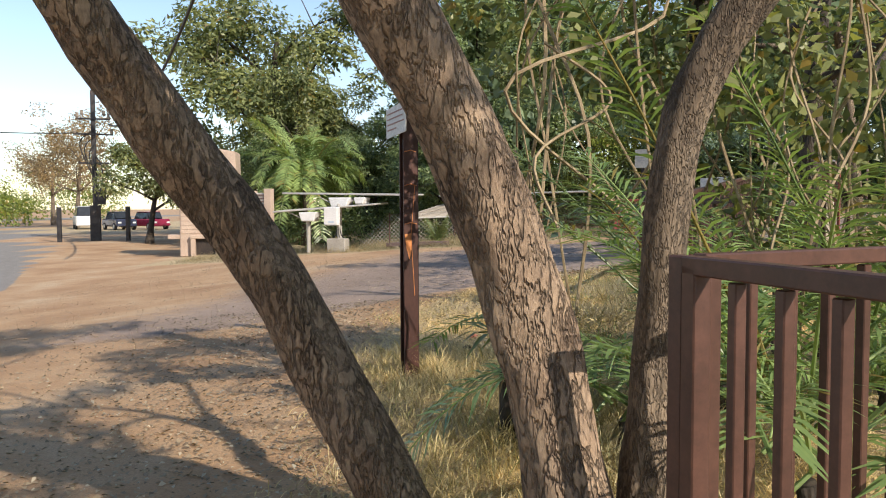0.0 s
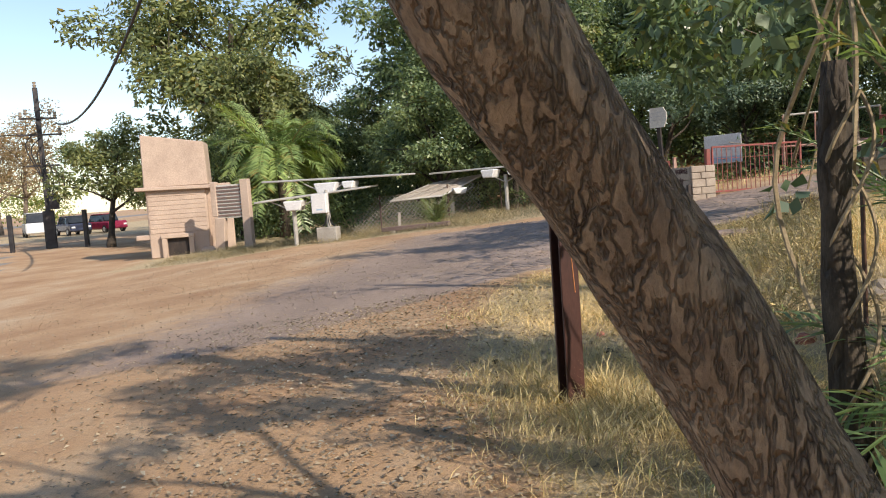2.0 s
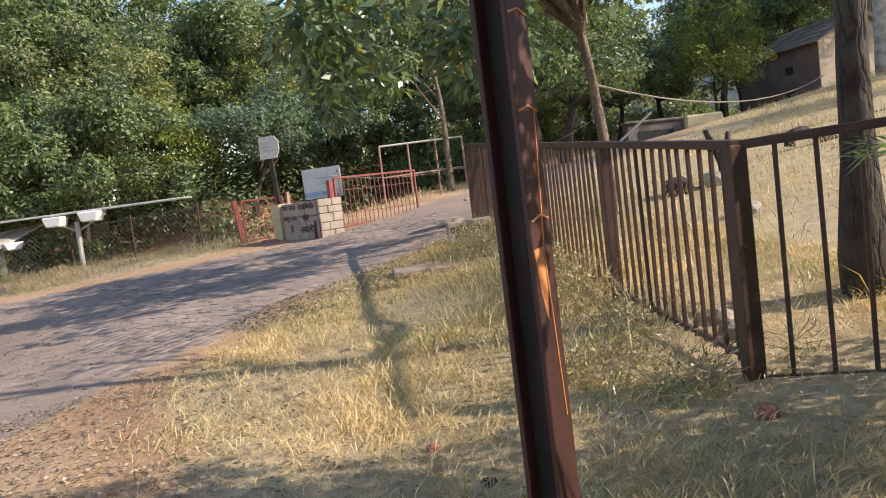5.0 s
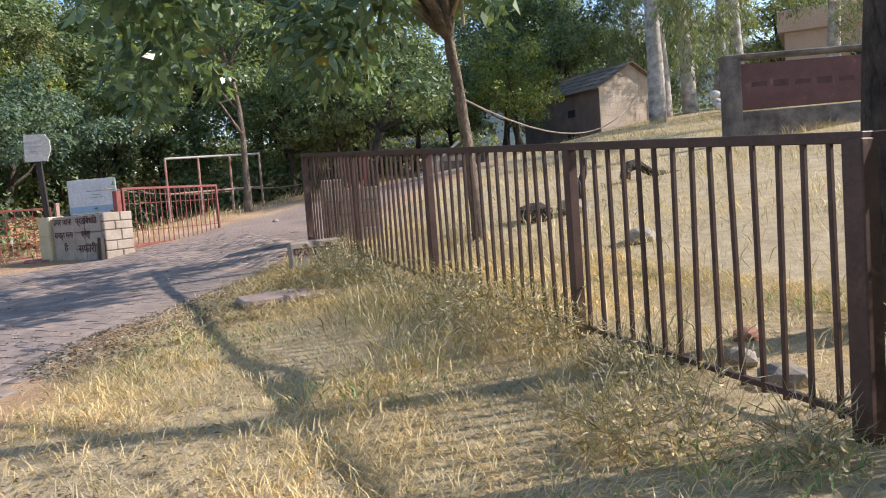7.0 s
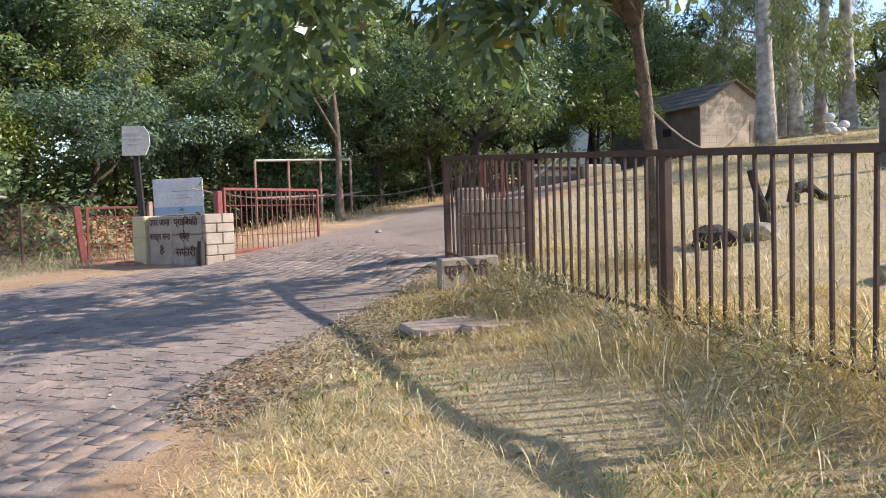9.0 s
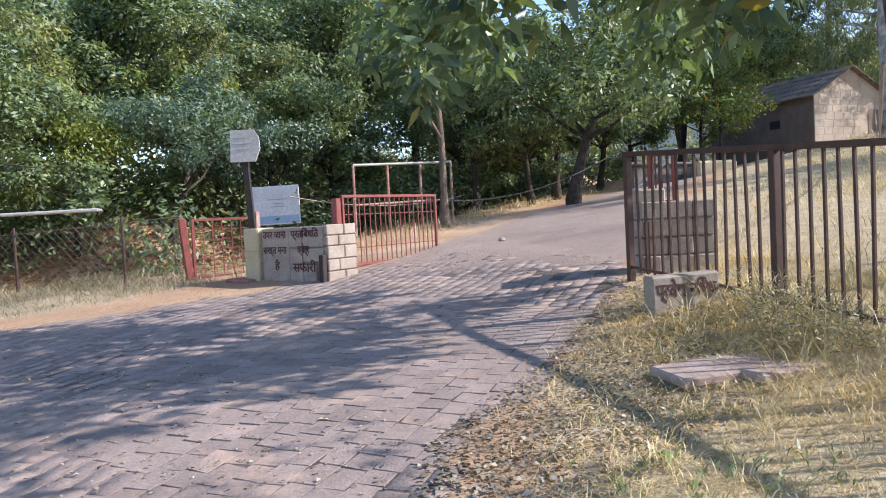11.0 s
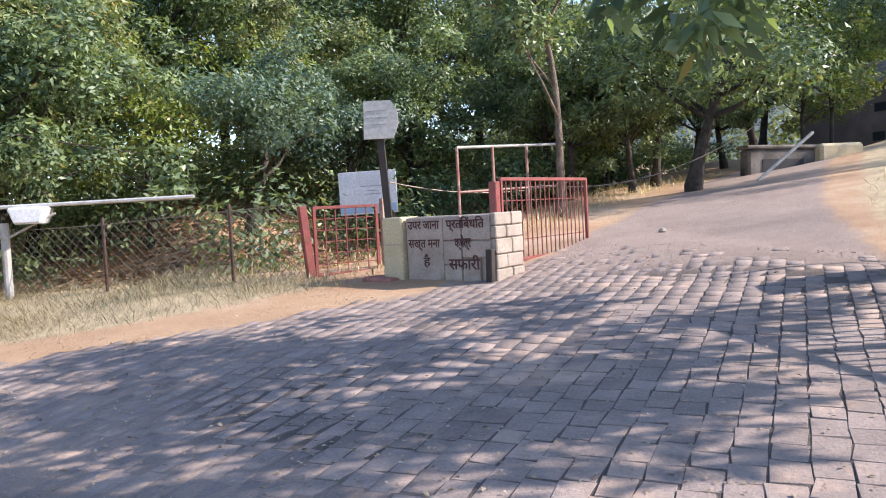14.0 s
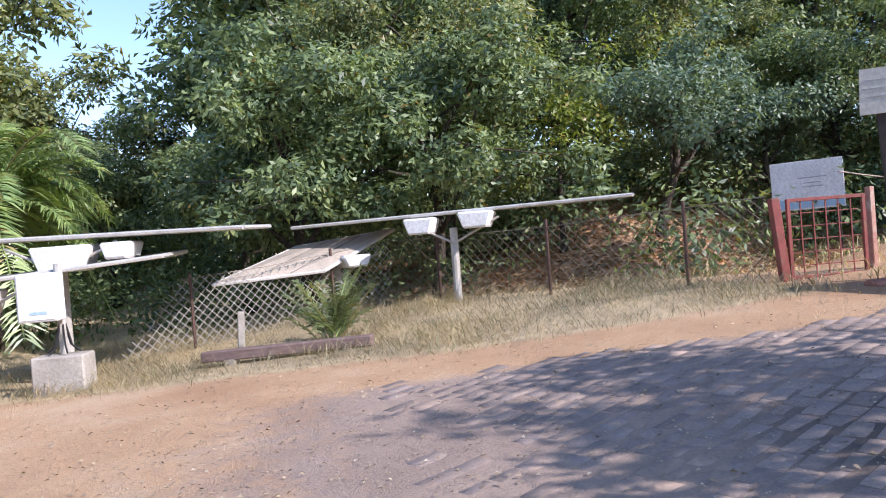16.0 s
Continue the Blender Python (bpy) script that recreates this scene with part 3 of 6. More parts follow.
# ---- iron railing along the slope ----
def railing():
    t = thing("railing", "dark brown iron railing with square upright bars on dry grass", "fence")
    a, b = np.array([1.92, 7.42, 1.55]), np.array([6.11, 15.21, 2.13])
    L = float(np.linalg.norm((b - a)[:2]))
    u = (b - a) / L
    yaw = math.degrees(math.atan2(u[1], u[0]))
    pitch = -math.degrees(math.asin(u[2]))
    c = (a + b) / 2
    part("top_rail", boxed((L + 0.1, 0.07, 0.05), (*c[:2], c[2] - 0.025), (0, pitch, yaw), 0.004), M_IRON, t)
    part("bottom_rail", boxed((L, 0.035, 0.03), (*c[:2], c[2] - 1.20), (0, pitch, yaw), 0.004), M_IRON, t)
    posts = [0.0, 2.12, 4.45, 6.62, L]
    for s in posts:
        p = a + u * s
        g = float(H(p[0], p[1])) - 0.2
        h = p[2] - 0.03 - g
        w = 0.10 if s in (0.0,) else 0.07
        part("post", boxed((w, w, h), (p[0], p[1], g + h / 2), (0, 0, yaw), 0.006), M_IRON, t)
    bar = boxed((0.024, 0.024, 1.2), (0, 0, 0), (0, 0, 0), 0.003)
    first = part("bar", bar, M_IRON, t)
    n, k = 0, 0
    s = 0.14
    while s < L - 0.08:
        if min(abs(s - q) for q in posts) > 0.06:
            p = a + u * s
            ob = first if n == 0 else first.copy()
            if n:
                scene.collection.objects.link(ob)
            ob.matrix_local = pose(p[0], p[1], p[2] - 0.04 - 0.6, 0.6 * math.sin(s * 7), 0.7 * math.sin(s * 11), yaw)
            n += 1
        s += 0.142


railing()


def corner_gate():
    """The brown tube gate at the start: two leaves that meet in one corner post."""
    t = thing("gate", "brown painted steel tube gate standing open beside tree", "gate", (0.60, 1.96, 0))
    top, low = 1.38, 0.14
    part("corner_post", boxed((0.05, 0.05, 1.32), (0.0, 0.0, 0.72), (0, 0, 27), 0.004), M_GATE_BROWN, t)
    for (dx, dy, n, off) in ((0.17, -0.59, 5, 0.0), (0.71, 0.36, 6, 0.035)):
        L = math.hypot(dx, dy) * 1.75
        ux, uy = dx / math.hypot(dx, dy), dy / math.hypot(dx, dy)
        yaw = math.degrees(math.atan2(uy, ux))
        cx, cy = ux * (L / 2 + 0.03) + 0.03 * (off > 0), uy * (L / 2 + 0.03) + off
        part("top_rail", boxed((L, 0.05, 0.045), (cx, cy, top - 0.022), (0, 0, yaw), 0.004), M_GATE_BROWN, t)
        part("bottom_rail", boxed((L, 0.05, 0.045), (cx, cy, low), (0, 0, yaw), 0.004), M_GATE_BROWN, t)
        st = boxed((0.055, 0.05, top - low), (ux * 0.06 + 0.03 * (off > 0), uy * 0.06 + off, (top + low) / 2 - 0.02), (0, 0, yaw), 0.004)
        part("stile", st, M_GATE_BROWN, t)
        for i in range(1, n + 1):
            s = 0.06 + 0.155 * i
            part("bar", boxed((0.03, 0.03, top - low - 0.06), (ux * s + 0.03 * (off > 0), uy * s + off, (top + low) / 2 - 0.02), (0, 0, yaw), 0.003), M_GATE_BROWN, t)


corner_gate()


def steel_post_sign():
    x, y = -0.27, 6.66
    g = float(H(x, y))
    t = thing("rail_post", "rusty dark red steel rail post standing in dry grass", "post", (x, y, g), 20)
    part("flange", boxed((0.125, 0.018, 3.6), (0, -0.05, 1.6), (0, 0, 0), 0.003), M_POST, t)
    part("flange", boxed((0.125, 0.018, 3.6), (0, 0.05, 1.6), (0, 0, 0), 0.003), M_POST, t)
    # web and side strip coloured near black for the shade between the flanges
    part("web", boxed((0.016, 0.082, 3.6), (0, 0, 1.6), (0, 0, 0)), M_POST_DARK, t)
    part("shade_strip", boxed((0.022, 0.09, 3.58), (0.062, 0.0, 1.6), (0, 0, 0), 0.004), M_POST_DARK, t, "near black patchy strip for the shaded hollow between flanges")
    bm = bmesh.new()
    tube(bm, [(-0.03, -0.062, 1.22), (-0.02, -0.062, 1.10), (-0.012, -0.062, 1.0)], [0.03, 0.024, 0.004], 6)
    bmesh.ops.scale(bm, vec=(1, 0.12, 1), space=Matrix.Translation((0, 0.058, 0)), verts=bm.verts)
    part("paint_drip", bm, M_ORANGE, t, "orange paint drip")
    for z in (1.9, 1.62, 1.30):
        part("scratch", tubed([(-0.055, -0.0605, z), (0.0, -0.061, z + 0.015), (0.05, -0.0605, z)], 0.004, 5), M_ORANGE, t, "bright rust scratch")
    part("scratch", tubed([(0.035, -0.0605, 1.62), (0.0, -0.0605, 1.2), (0.03, -0.0605, 0.7)], 0.003, 5), M_ORANGE, t, "bright rust scratch")
    s = thing("sign_plate", "white metal notice plate with faded red writing on rusty post", "sign", (-0.37, 6.61, 2.1), -72)
    part("plate", boxed((0.62, 0.008, 0.25), (0, 0, 0.125), (0, -1.5, 0), 0.003), M_WHITE, s)
    rng = np.random.default_rng(12)
    for z, w in ((0.195, 0.5), (0.15, 0.46), (0.105, 0.5), (0.06, 0.28)):
        x = -0.26
        while x < -0.26 + w:
            l = rng.uniform(0.03, 0.09)
            part("writing", boxed((l, 0.003, 0.011), (x + l / 2, -0.006, z), (0, -1.5, 0)), M_FADED, s)
            x += l + 0.018


steel_post_sign()


def bush_post():
    g = float(H(0.45, 4.75))
    t = thing("stump_post", "blackened rough timber post wrapped in creepers", "post", (0.45, 4.75, g))
    line = curve_points([(0, 0, -0.1), (-0.02, 0, 0.5), (-0.05, 0.02, 1.1), (-0.04, 0, 1.75)], 14)
    part("trunk", tubed(line, [0.10, 0.10, 0.085, 0.08, 0.075, 0.07, 0.07, 0.065, 0.065, 0.06, 0.06, 0.06, 0.055, 0.05], 9, 0.35), M_BARK_DARK, t, smooth=True)
    bm = bmesh.new()
    for k in range(3):
        pts = [(0.09 * math.cos(a + k * 2), 0.09 * math.sin(a + k * 2), 0.1 + 0.17 * a) for a in np.linspace(0, 9, 30)]
        tube(bm, pts, 0.008, 5)
    part("creeper_stem", bm, M_VINE, t)


bush_post()


def letters(txt, size, at, parent, mat, turn=(90, 0, 0), width=None, name="lettering", grow_by=0.0):
    cu = bpy.data.curves.new(name, "FONT")
    cu.body, cu.size, cu.extrude, cu.resolution_u, cu.offset = txt, size, 0.0015, 2, grow_by
    tmp = bpy.data.objects.new(name, cu)
    scene.collection.objects.link(tmp)
    dg = bpy.context.evaluated_depsgraph_get()
    me = bpy.data.meshes.new_from_object(tmp.evaluated_get(dg))
    bpy.data.objects.remove(tmp)
    if width and len(me.vertices):
        xs = [v.co.x for v in me.vertices]
        k = width / max(max(xs) - min(xs), 1e-6)
        x0 = min(xs)
        for v in me.vertices:
            v.co.x = (v.co.x - x0) * k
    me.materials.clear()
    me.materials.append(mat)
    ob = new(name, me)
    ob.parent = parent
    ob.matrix_local = pose(*at, *turn)
    return ob


def notice_wall():
    rng = np.random.default_rng(4)
    a, b = Vector((5.36, 21.1)), Vector((5.58, 19.80))
    yaw = math.degrees(math.atan2(b.y - a.y, b.x - a.x))
    L = (b - a).length
    z0 = 0.66
    t = thing("notice_wall", "lime washed stone wall stub with dark painted warnings", "wall", (a.x, a.y, z0), yaw)
    part("core", boxed((L - 0.03, 0.58, 0.86), (L / 2 + 0.01, 0.32, 0.42), (0, 0, 0), 0.01), M_WALL, t)
    part("mortar_face", boxed((0.58, 0.05, 0.84), (0.29, 0.02, 0.42), (0, 0, 0), 0.01), M_WALL, t)
    for x, z, w, h in ((0.72, 0.70, 0.27, 0.30), (1.07, 0.70, 0.42, 0.30), (0.72, 0.40, 0.27, 0.29), (1.07, 0.44, 0.42, 0.20),
                       (0.72, 0.13, 0.27, 0.24), (0.99, 0.17, 0.26, 0.32)):
        part("stone", boxed((w - 0.006, 0.06, h - 0.006), (x, 0.012 + rng.uniform(-0.004, 0.004), z), (0, 0, rng.uniform(-0.4, 0.4)), 0.008), M_WALL, t)
    # the end that faces the gateway
    z = 0.0
    for r, h in enumerate((0.20, 0.17, 0.19, 0.15, 0.16)):
        y = 0.0
        for w in ((0.24, 0.38) if r % 2 else (0.36, 0.26)):
            part("stone", boxed((0.10, w - 0.010, h - 0.010), (L - 0.03 + rng.uniform(0, 0.015), y + w / 2, z + h / 2), (0, 0, rng.uniform(-1, 1)), 0.012), M_WALL, t)
            y += w
        z += h
    p = part("short_post", boxed((0.085, 0.085, 0.46), (L - 0.03, -0.055, 0.21), (0, 1.5, 0), 0.008), M_POST_DARK, t, "short dark iron post")
    f = -0.020
    for txt, x, z, w, s in (("उपर जाना", 0.03, 0.70, 0.50, 0.15), ("सख्त मना", 0.03, 0.47, 0.50, 0.15), ("है", 0.26, 0.24, 0.11, 0.16),
                            ("प्रतिबंधित", 0.64, 0.70, 0.56, 0.15), ("क्षेत्र", 0.76, 0.47, 0.24, 0.16), ("सफारी", 0.66, 0.20, 0.46, 0.19)):
        letters(txt, s, (x, f if x > 0.55 else f + 0.012, z), t, M_LETTER, width=w, grow_by=0.003)
    c = thing("gate_pier", "low cream plastered pier beside notice wall", "pier", (5.28, 21.28, 0.62), yaw - 6)
    part("shaft", boxed((0.36, 0.34, 0.90), (-0.02, 0.17, 0.45), (0, 0, 0), 0.02), M_CREAM, c)
    part("joint", boxed((0.365, 0.01, 0.012), (-0.02, -0.002, 0.55), (0, 0, 0)), M_STONE, c)
    # mound of red earth, built as a tilted box in the brick material
    part("footing", boxed((0.5, 0.4, 0.16), (-0.16, -0.02, 0.06), (0, 3, 8), 0.03), M_BRICK, c, "red earth mound at foot of pier")


notice_wall()


def right_pier():
    rng = np.random.default_rng(9)
    t = thing("stone_pier", "squat pale stone gate pier behind iron railing", "pier", (6.60, 15.38, float(H(6.6, 15.4)) - 0.03), -46)
    part("core", boxed((0.80, 0.48, 0.80), (0.42, 0.27, 0.41), (0, 0, 0), 0.02), M_STONE, t)
    z = 0.0
    for r, h in enumerate((0.22, 0.2, 0.2, 0.2)):
        x = 0.0
        for w in ((0.3, 0.28, 0.26) if r % 2 else (0.22, 0.36, 0.26)):
            part("stone", boxed((w - 0.01, 0.1, h - 0.01), (x + w / 2, 0.03 - rng.uniform(0, 0.02), z + h / 2), (0, 0, rng.uniform(-1, 1)), 0.014), M_WALL, t)
            x += w
        for y in (0.15, 0.41):
            part("stone", boxed((0.08, 0.24, h - 0.01), (0.0, y, z + h / 2), (0, 0, rng.uniform(-1, 1)), 0.014), M_WALL, t)
        z += h
    part("cap", boxed((0.34, 0.5, 0.16), (0.12, 0.26, 0.88), (0, 0, 2), 0.02), M_WALL, t)
    part("short_post", boxed((0.05, 0.05, 0.6), (0.06, -0.06, 0.3), (0, 0, 0), 0.005), M_IRON, t, "short dark iron stub")
    g = thing("red_gate_leaf", "folded dull red iron gate leaf behind stone pier", "gate", (7.66, 15.86, float(H(7.66, 15.86)) + 0.05), -46)
    part("frame", boxed((0.045, 0.045, 1.3), (0, 0, 0.65), (0, 0, 0), 0.004), M_RED, g)
    part("frame", boxed((0.045, 0.045, 1.3), (0.30, 0, 0.65), (0, 0, 0), 0.004), M_RED, g)
    for z in (0.05, 0.7, 1.28):
        part("rail", boxed((0.30, 0.035, 0.035), (0.15, 0, z), (0, 0, 0), 0.004), M_RED, g)
    for i in range(1, 4):
        part("bar", boxed((0.016, 0.016, 1.26), (0.075 * i, 0, 0.66)), M_RED, g)


right_pier()


def entry_stone():
    x, y = 4.80, 14.14
    g = float(H(x, y)) + 0.02
    t = thing("inscribed_stone", "low grey stone block with painted no entry words", "sign stone", (4.83, 14.22, g), -30)
    bm = boxed((0.66, 0.16, 0.36), (0.33, 0.08, 0.15), (0, -1.5, 0), 0.02)
    part("block", bm, M_STONE, t)
    letters("प्रवेश निषेध", 0.17, (0.04, -0.004, 0.14), t, M_LETTER, width=0.58, grow_by=0.003)


entry_stone()


def bar_leaf(name, label, a, b, height, mat, bars, mesh_rows=(), z0=None, post=None, lean=0):
    """A gate leaf from a to b: frame, rails and thin bars."""
    L = math.hypot(b[0] - a[0], b[1] - a[1])
    yaw = math.degrees(math.atan2(b[1] - a[1], b[0] - a[0]))
    za = float(H(*a)) + 0.06 if z0 is None else z0
    t = thing(name, label, "gate", (a[0], a[1], za), yaw)
    for x in (0.0, L):
        part("stile", boxed((0.045, 0.045, height), (x, 0, height / 2), (0, 0, 0), 0.005), mat, t)
    for z in (0.02, height - 0.02):
        part("rail", boxed((L, 0.04, 0.045), (L / 2, 0, z), (0, 0, 0), 0.005), mat, t)
    for z in mesh_rows:
        part("cross_bar", boxed((L, 0.012, 0.012), (L / 2, 0.012, z)), mat, t)
    for i in range(1, bars + 1):
        part("bar", boxed((0.013, 0.013, height - 0.04), (L * i / (bars + 1), 0, height / 2)), mat, t)
    if post:
        part("hinge_post", boxed((0.11, 0.11, post), (-0.12, 0.02, post / 2 - 0.1), (0, lean, 0), 0.01), mat, t)
    return t


bar_leaf("road_gate", "open dull red iron bar gate at road edge", (6.32, 20.33), (8.70, 20.75), 1.10, M_RED, 18, (0.28, 0.8), 0.86, 1.15)
bar_leaf("wicket_gate", "small red iron mesh gate with leaning post", (5.12, 22.78), (6.05, 22.55), 0.98, M_RED, 5, (0.16, 0.32, 0.48, 0.64, 0.8), 0.74, 1.1, -5)
wp = thing("wicket_post", "faded orange iron post beside small gate", "post", (6.22, 22.6, 0.7))
part("post", boxed((0.08, 0.08, 1.16), (0, 0, 0.52), (0, 0, 0), 0.008), M_PINKPIPE, wp)


def pipe_frame():
    t = thing("pipe_frame", "tall faded red pipe frame standing behind road gate", "frame")
    a, b = np.array([10.7, 25.5, 2.88]), np.array([13.4, 24.9, 2.95])
    part("top_pipe", tubed([a, b], 0.032, 8), M_GALV, t, "bleached top pipe")
    part("middle_pipe", tubed([a - (0, 0, 0.95), b - (0, 0, 0.95)], 0.028, 8), M_PINKPIPE, t)
    for f in (0, 0.333, 0.667, 1):
        p = a + (b - a) * f
        g = float(H(p[0], p[1])) - 0.15
        part("upright", tubed([(p[0], p[1], g), (p[0], p[1], p[2])], 0.032, 8), M_PINKPIPE, t)


pipe_frame()


def white_board():
    a, b = (9.0, 27.45), (9.82, 26.5)
    yaw = math.degrees(math.atan2(b[1] - a[1], b[0] - a[0]))
    t = thing("information_board", "white information board with pale blue foot on posts", "sign", (a[0], a[1], 1.45), yaw)
    L = 1.26
    part("panel", boxed((L, 0.03, 0.92), (L / 2, 0, 0.58), (0, -1, 0), 0.006), M_WHITE, t)
    part("blue_band", boxed((L - 0.04, 0.006, 0.18), (L / 2, -0.018, 0.24), (0, -1, 0)), M_BLUE, t, "pale blue printed band")
    for w, z in ((0.5, 0.72), (0.3, 0.62), (0.36, 0.55)):
        part("writing", boxed((w, 0.006, 0.018), (0.72, -0.018, z), (0, -1, 0)), M_GREYINK, t)
    for x in (0.12, L - 0.12):
        g = 1.45 - 0.55
        part("leg", boxed((0.05, 0.05, 1.5), (x, 0.05, -0.2), (0, 0, 0), 0.005), M_IRON, t)


white_board()


def arrow_sign():
    x, y = 5.52, 21.72
    g = float(H(x, y))
    t = thing("sign_post", "dark pole with grey arrow-ended sign board", "sign", (x, y, g - 0.35), -44)
    part("pole", boxed((0.10, 0.08, 2.2), (0.06, 0.03, 1.08), (0, -3, 0), 0.008), M_POST_DARK, t)
    bm = bmesh.new()
    w, h = 0.42, 0.50
    pts = [(-w / 2, -h / 2), (w / 2 - 0.03, -h / 2), (w / 2 + 0.05, -h * 0.1), (w / 2 + 0.04, h * 0.25), (w / 2 - 0.04, h / 2), (-w / 2 + 0.02, h / 2)]
    lo = [bm.verts.new((px, -0.02, pz)) for px, pz in pts]
    hi = [bm.verts.new((px, 0.02, pz)) for px, pz in pts]
    bm.faces.new(lo)
    bm.faces.new(hi[::-1])
    for i in range(6):
        bm.faces.new((lo[i], hi[i], hi[(i + 1) % 6], lo[(i + 1) % 6]))
    bmesh.ops.recalc_face_normals(bm, faces=bm.faces)
    bmesh.ops.translate(bm, vec=(0, -0.03, 2.42), verts=bm.verts)
    part("board", bm, M_GREYSIGN, t)
    for z, l in ((2.54, 0.26), (2.45, 0.30), (2.36, 0.24)):
        part("writing", boxed((l, 0.004, 0.010), (-0.02, -0.053, z)), M_GREYINK, t)


arrow_sign()


# ---- the leaning trees at the start ----
def leaning_tree(line, radii, label, bark, seed, crown_at, crown_r, leaves, twin=None):
    base = line[0]
    t = thing("leaning_tree", label, "tree", base)
    rel = [np.array(p) - np.array(base) for p in line]
    n = 40
    pts = curve_points(rel, n)
    r = np.interp(np.linspace(0, 1, n), np.linspace(0, 1, len(radii)), radii)
    part("trunk", tubed(pts, r, 28, 0.22), bark, t, smooth=True)
    if twin:
        # a second stem grown together with the first, with a cleft between them
        off = np.array([twin[0], twin[1], 0.0])
        part("trunk", tubed(pts * np.array([0.97, 1, 1]) + off, r * twin[2] / 0.13, 24, 0.3), bark, t, smooth=True)
    rng = np.random.default_rng(seed)
    bm = bmesh.new()
    ends, sizes = [], []
    top = pts[-1]
    for c, cr in zip(crown_at, crown_r):
        e = np.array(c) - np.array(base)
        m = (top + e) / 2 + rng.normal(size=3) * 0.25
        tube(bm, curve_points([pts[-6], top * 0.5 + m * 0.5, m, e], 9), np.linspace(radii[-1] * 0.7, 0.02, 9), 7, 0.15)
        for _ in range(7):
            q = m + (e - m) * rng.uniform(0.1, 1)
            g = e + rng.normal(size=3) * cr * 0.75 * np.array([1, 1, 0.55])
            tube(bm, [q, (q + g) / 2 + rng.normal(size=3) * 0.12, g], [0.028, 0.018, 0.006], 5)
            ends.append(g)
            sizes.append(cr * rng.uniform(0.22, 0.42))
    part("limbs", bm, bark, t, smooth=True)
    p, d = clump_points(rng, ends, sizes, leaves, 0.7)
    v, f = leaf_arrays(rng, p, 0.13, 0.06, 0.3, d * 0.4)
    mesh_np("crown", v, f, M_LEAF_MID, t)
    return t


leaning_tree([(0.07, 3.33, -0.3), (-0.22, 3.33, 0.27), (-0.53, 3.36, 0.86), (-0.82, 3.37, 1.36), (-1.05, 3.28, 1.70), (-1.23, 3.16, 2.00), (-1.6, 2.92, 2.65), (-2.1, 2.65, 3.7)],
             [0.165, 0.14, 0.137, 0.133, 0.127, 0.12, 0.10, 0.075], "leaning tree trunk with thick cracked brown bark", M_BARK, 21,
             [(-3.6, 3.0, 5.0), (-2.2, 1.2, 5.6), (-4.4, 1.2, 4.6), (-2.8, 4.2, 6.2)], [1.5, 1.4, 1.4, 1.3], 8200)
leaning_tree([(0.60, 2.42, -0.3), (0.40, 2.47, 0.61), (0.32, 2.50, 1.00), (0.17, 2.51, 1.48), (0.03, 2.48, 1.78), (-0.11, 2.40, 2.03), (-0.35, 2.3, 2.45), (-0.8, 2.2, 3.4)],
             [0.16, 0.14, 0.135, 0.13, 0.125, 0.12, 0.11, 0.08], "leaning tree trunk with grey brown cracked bark", M_BARK, 22,
             [(-1.6, 2.6, 5.6), (0.2, 3.6, 6.0), (0.3, -0.5, 5.0), (-1.0, 0.5, 4.7), (-4.4, -1.2, 5.0)], [1.5, 1.2, 1.5, 1.3, 1.2], 10500,
             (0.0, 0.30, 0.118))
leaning_tree([(0.66, 2.57, -0.3), (0.67, 2.58, 0.62), (0.71, 2.59, 1.06), (0.74, 2.56, 1.53), (0.78, 2.55, 1.77), (0.87, 2.51, 2.0), (1.0, 2.48, 2.2), (1.25, 2.5, 3.0)],
             [0.10, 0.085, 0.08, 0.075, 0.072, 0.07, 0.068, 0.05], "slender curving tree trunk with pale bark", M_BARK_GREY, 23,
             [(1.6, 3.0, 4.6), (0.8, 1.2, 4.8), (2.5, -0.8, 5.0)], [0.9, 0.9, 1.2], 3600)

# ---- woods ----
BROAD = tree("broadleaf_tree", "dense dark green broadleaf tree with low crown", 1, 9.0, 3.4, 2.2, 15500, 0.21, M_LEAF, M_BARK_DARK, 0.20, (0.5, 0.2), 12, 3, low=1.7, flat=0.7, size_by=0.82)
plant_copies(BROAD, [(2.6, 36.5, 1.05, 10), (6.4, 38.0, 1.1, 80), (2.7, 41.0, 1.4, 150), (6.0, 44.5, 1.5, 20), (-3.7, 40.0, 0.6, 75), (10.5, 39.0, 1.1, 220), (15.0, 37.5, 1.0, 300), 
                     (19.5, 36.0, 1.0, 120), (24.0, 37.5, 1.05, 190), (3.6, 47.5, 1.7, 260), (8.5, 47.0, 1.4, 330), (16.5, 46.0, 1.35, 20), (25.0, 47.0, 1.35, 100),
                     (14.0, 30.5, 0.62, 44), (18.5, 29.0, 0.78, 99), (23.0, 30.0, 0.85, 15), (28.0, 33.0, 1.0, 75), (19.0, 25.8, 0.62, 200), (16.2, 26.6, 0.55, 10), (-7.8, 36.0, 0.55, 60), (-0.2, 36.0, 0.62, 60), (0.7, 31.2, 0.76, 170), (3.0, 30.4, 0.74, 250), (17.5, 25.6, 0.5, 140), (22.5, 26.5, 0.55, 290), (26.5, 27.5, 0.6, 40), (33.0, 29.0, 0.9, 310), (37.0, 27.0, 1.1, 35), (41.0, 33.0, 1.2, 95), (32.5, 25.2, 0.7, 155)], "wood behind the road")
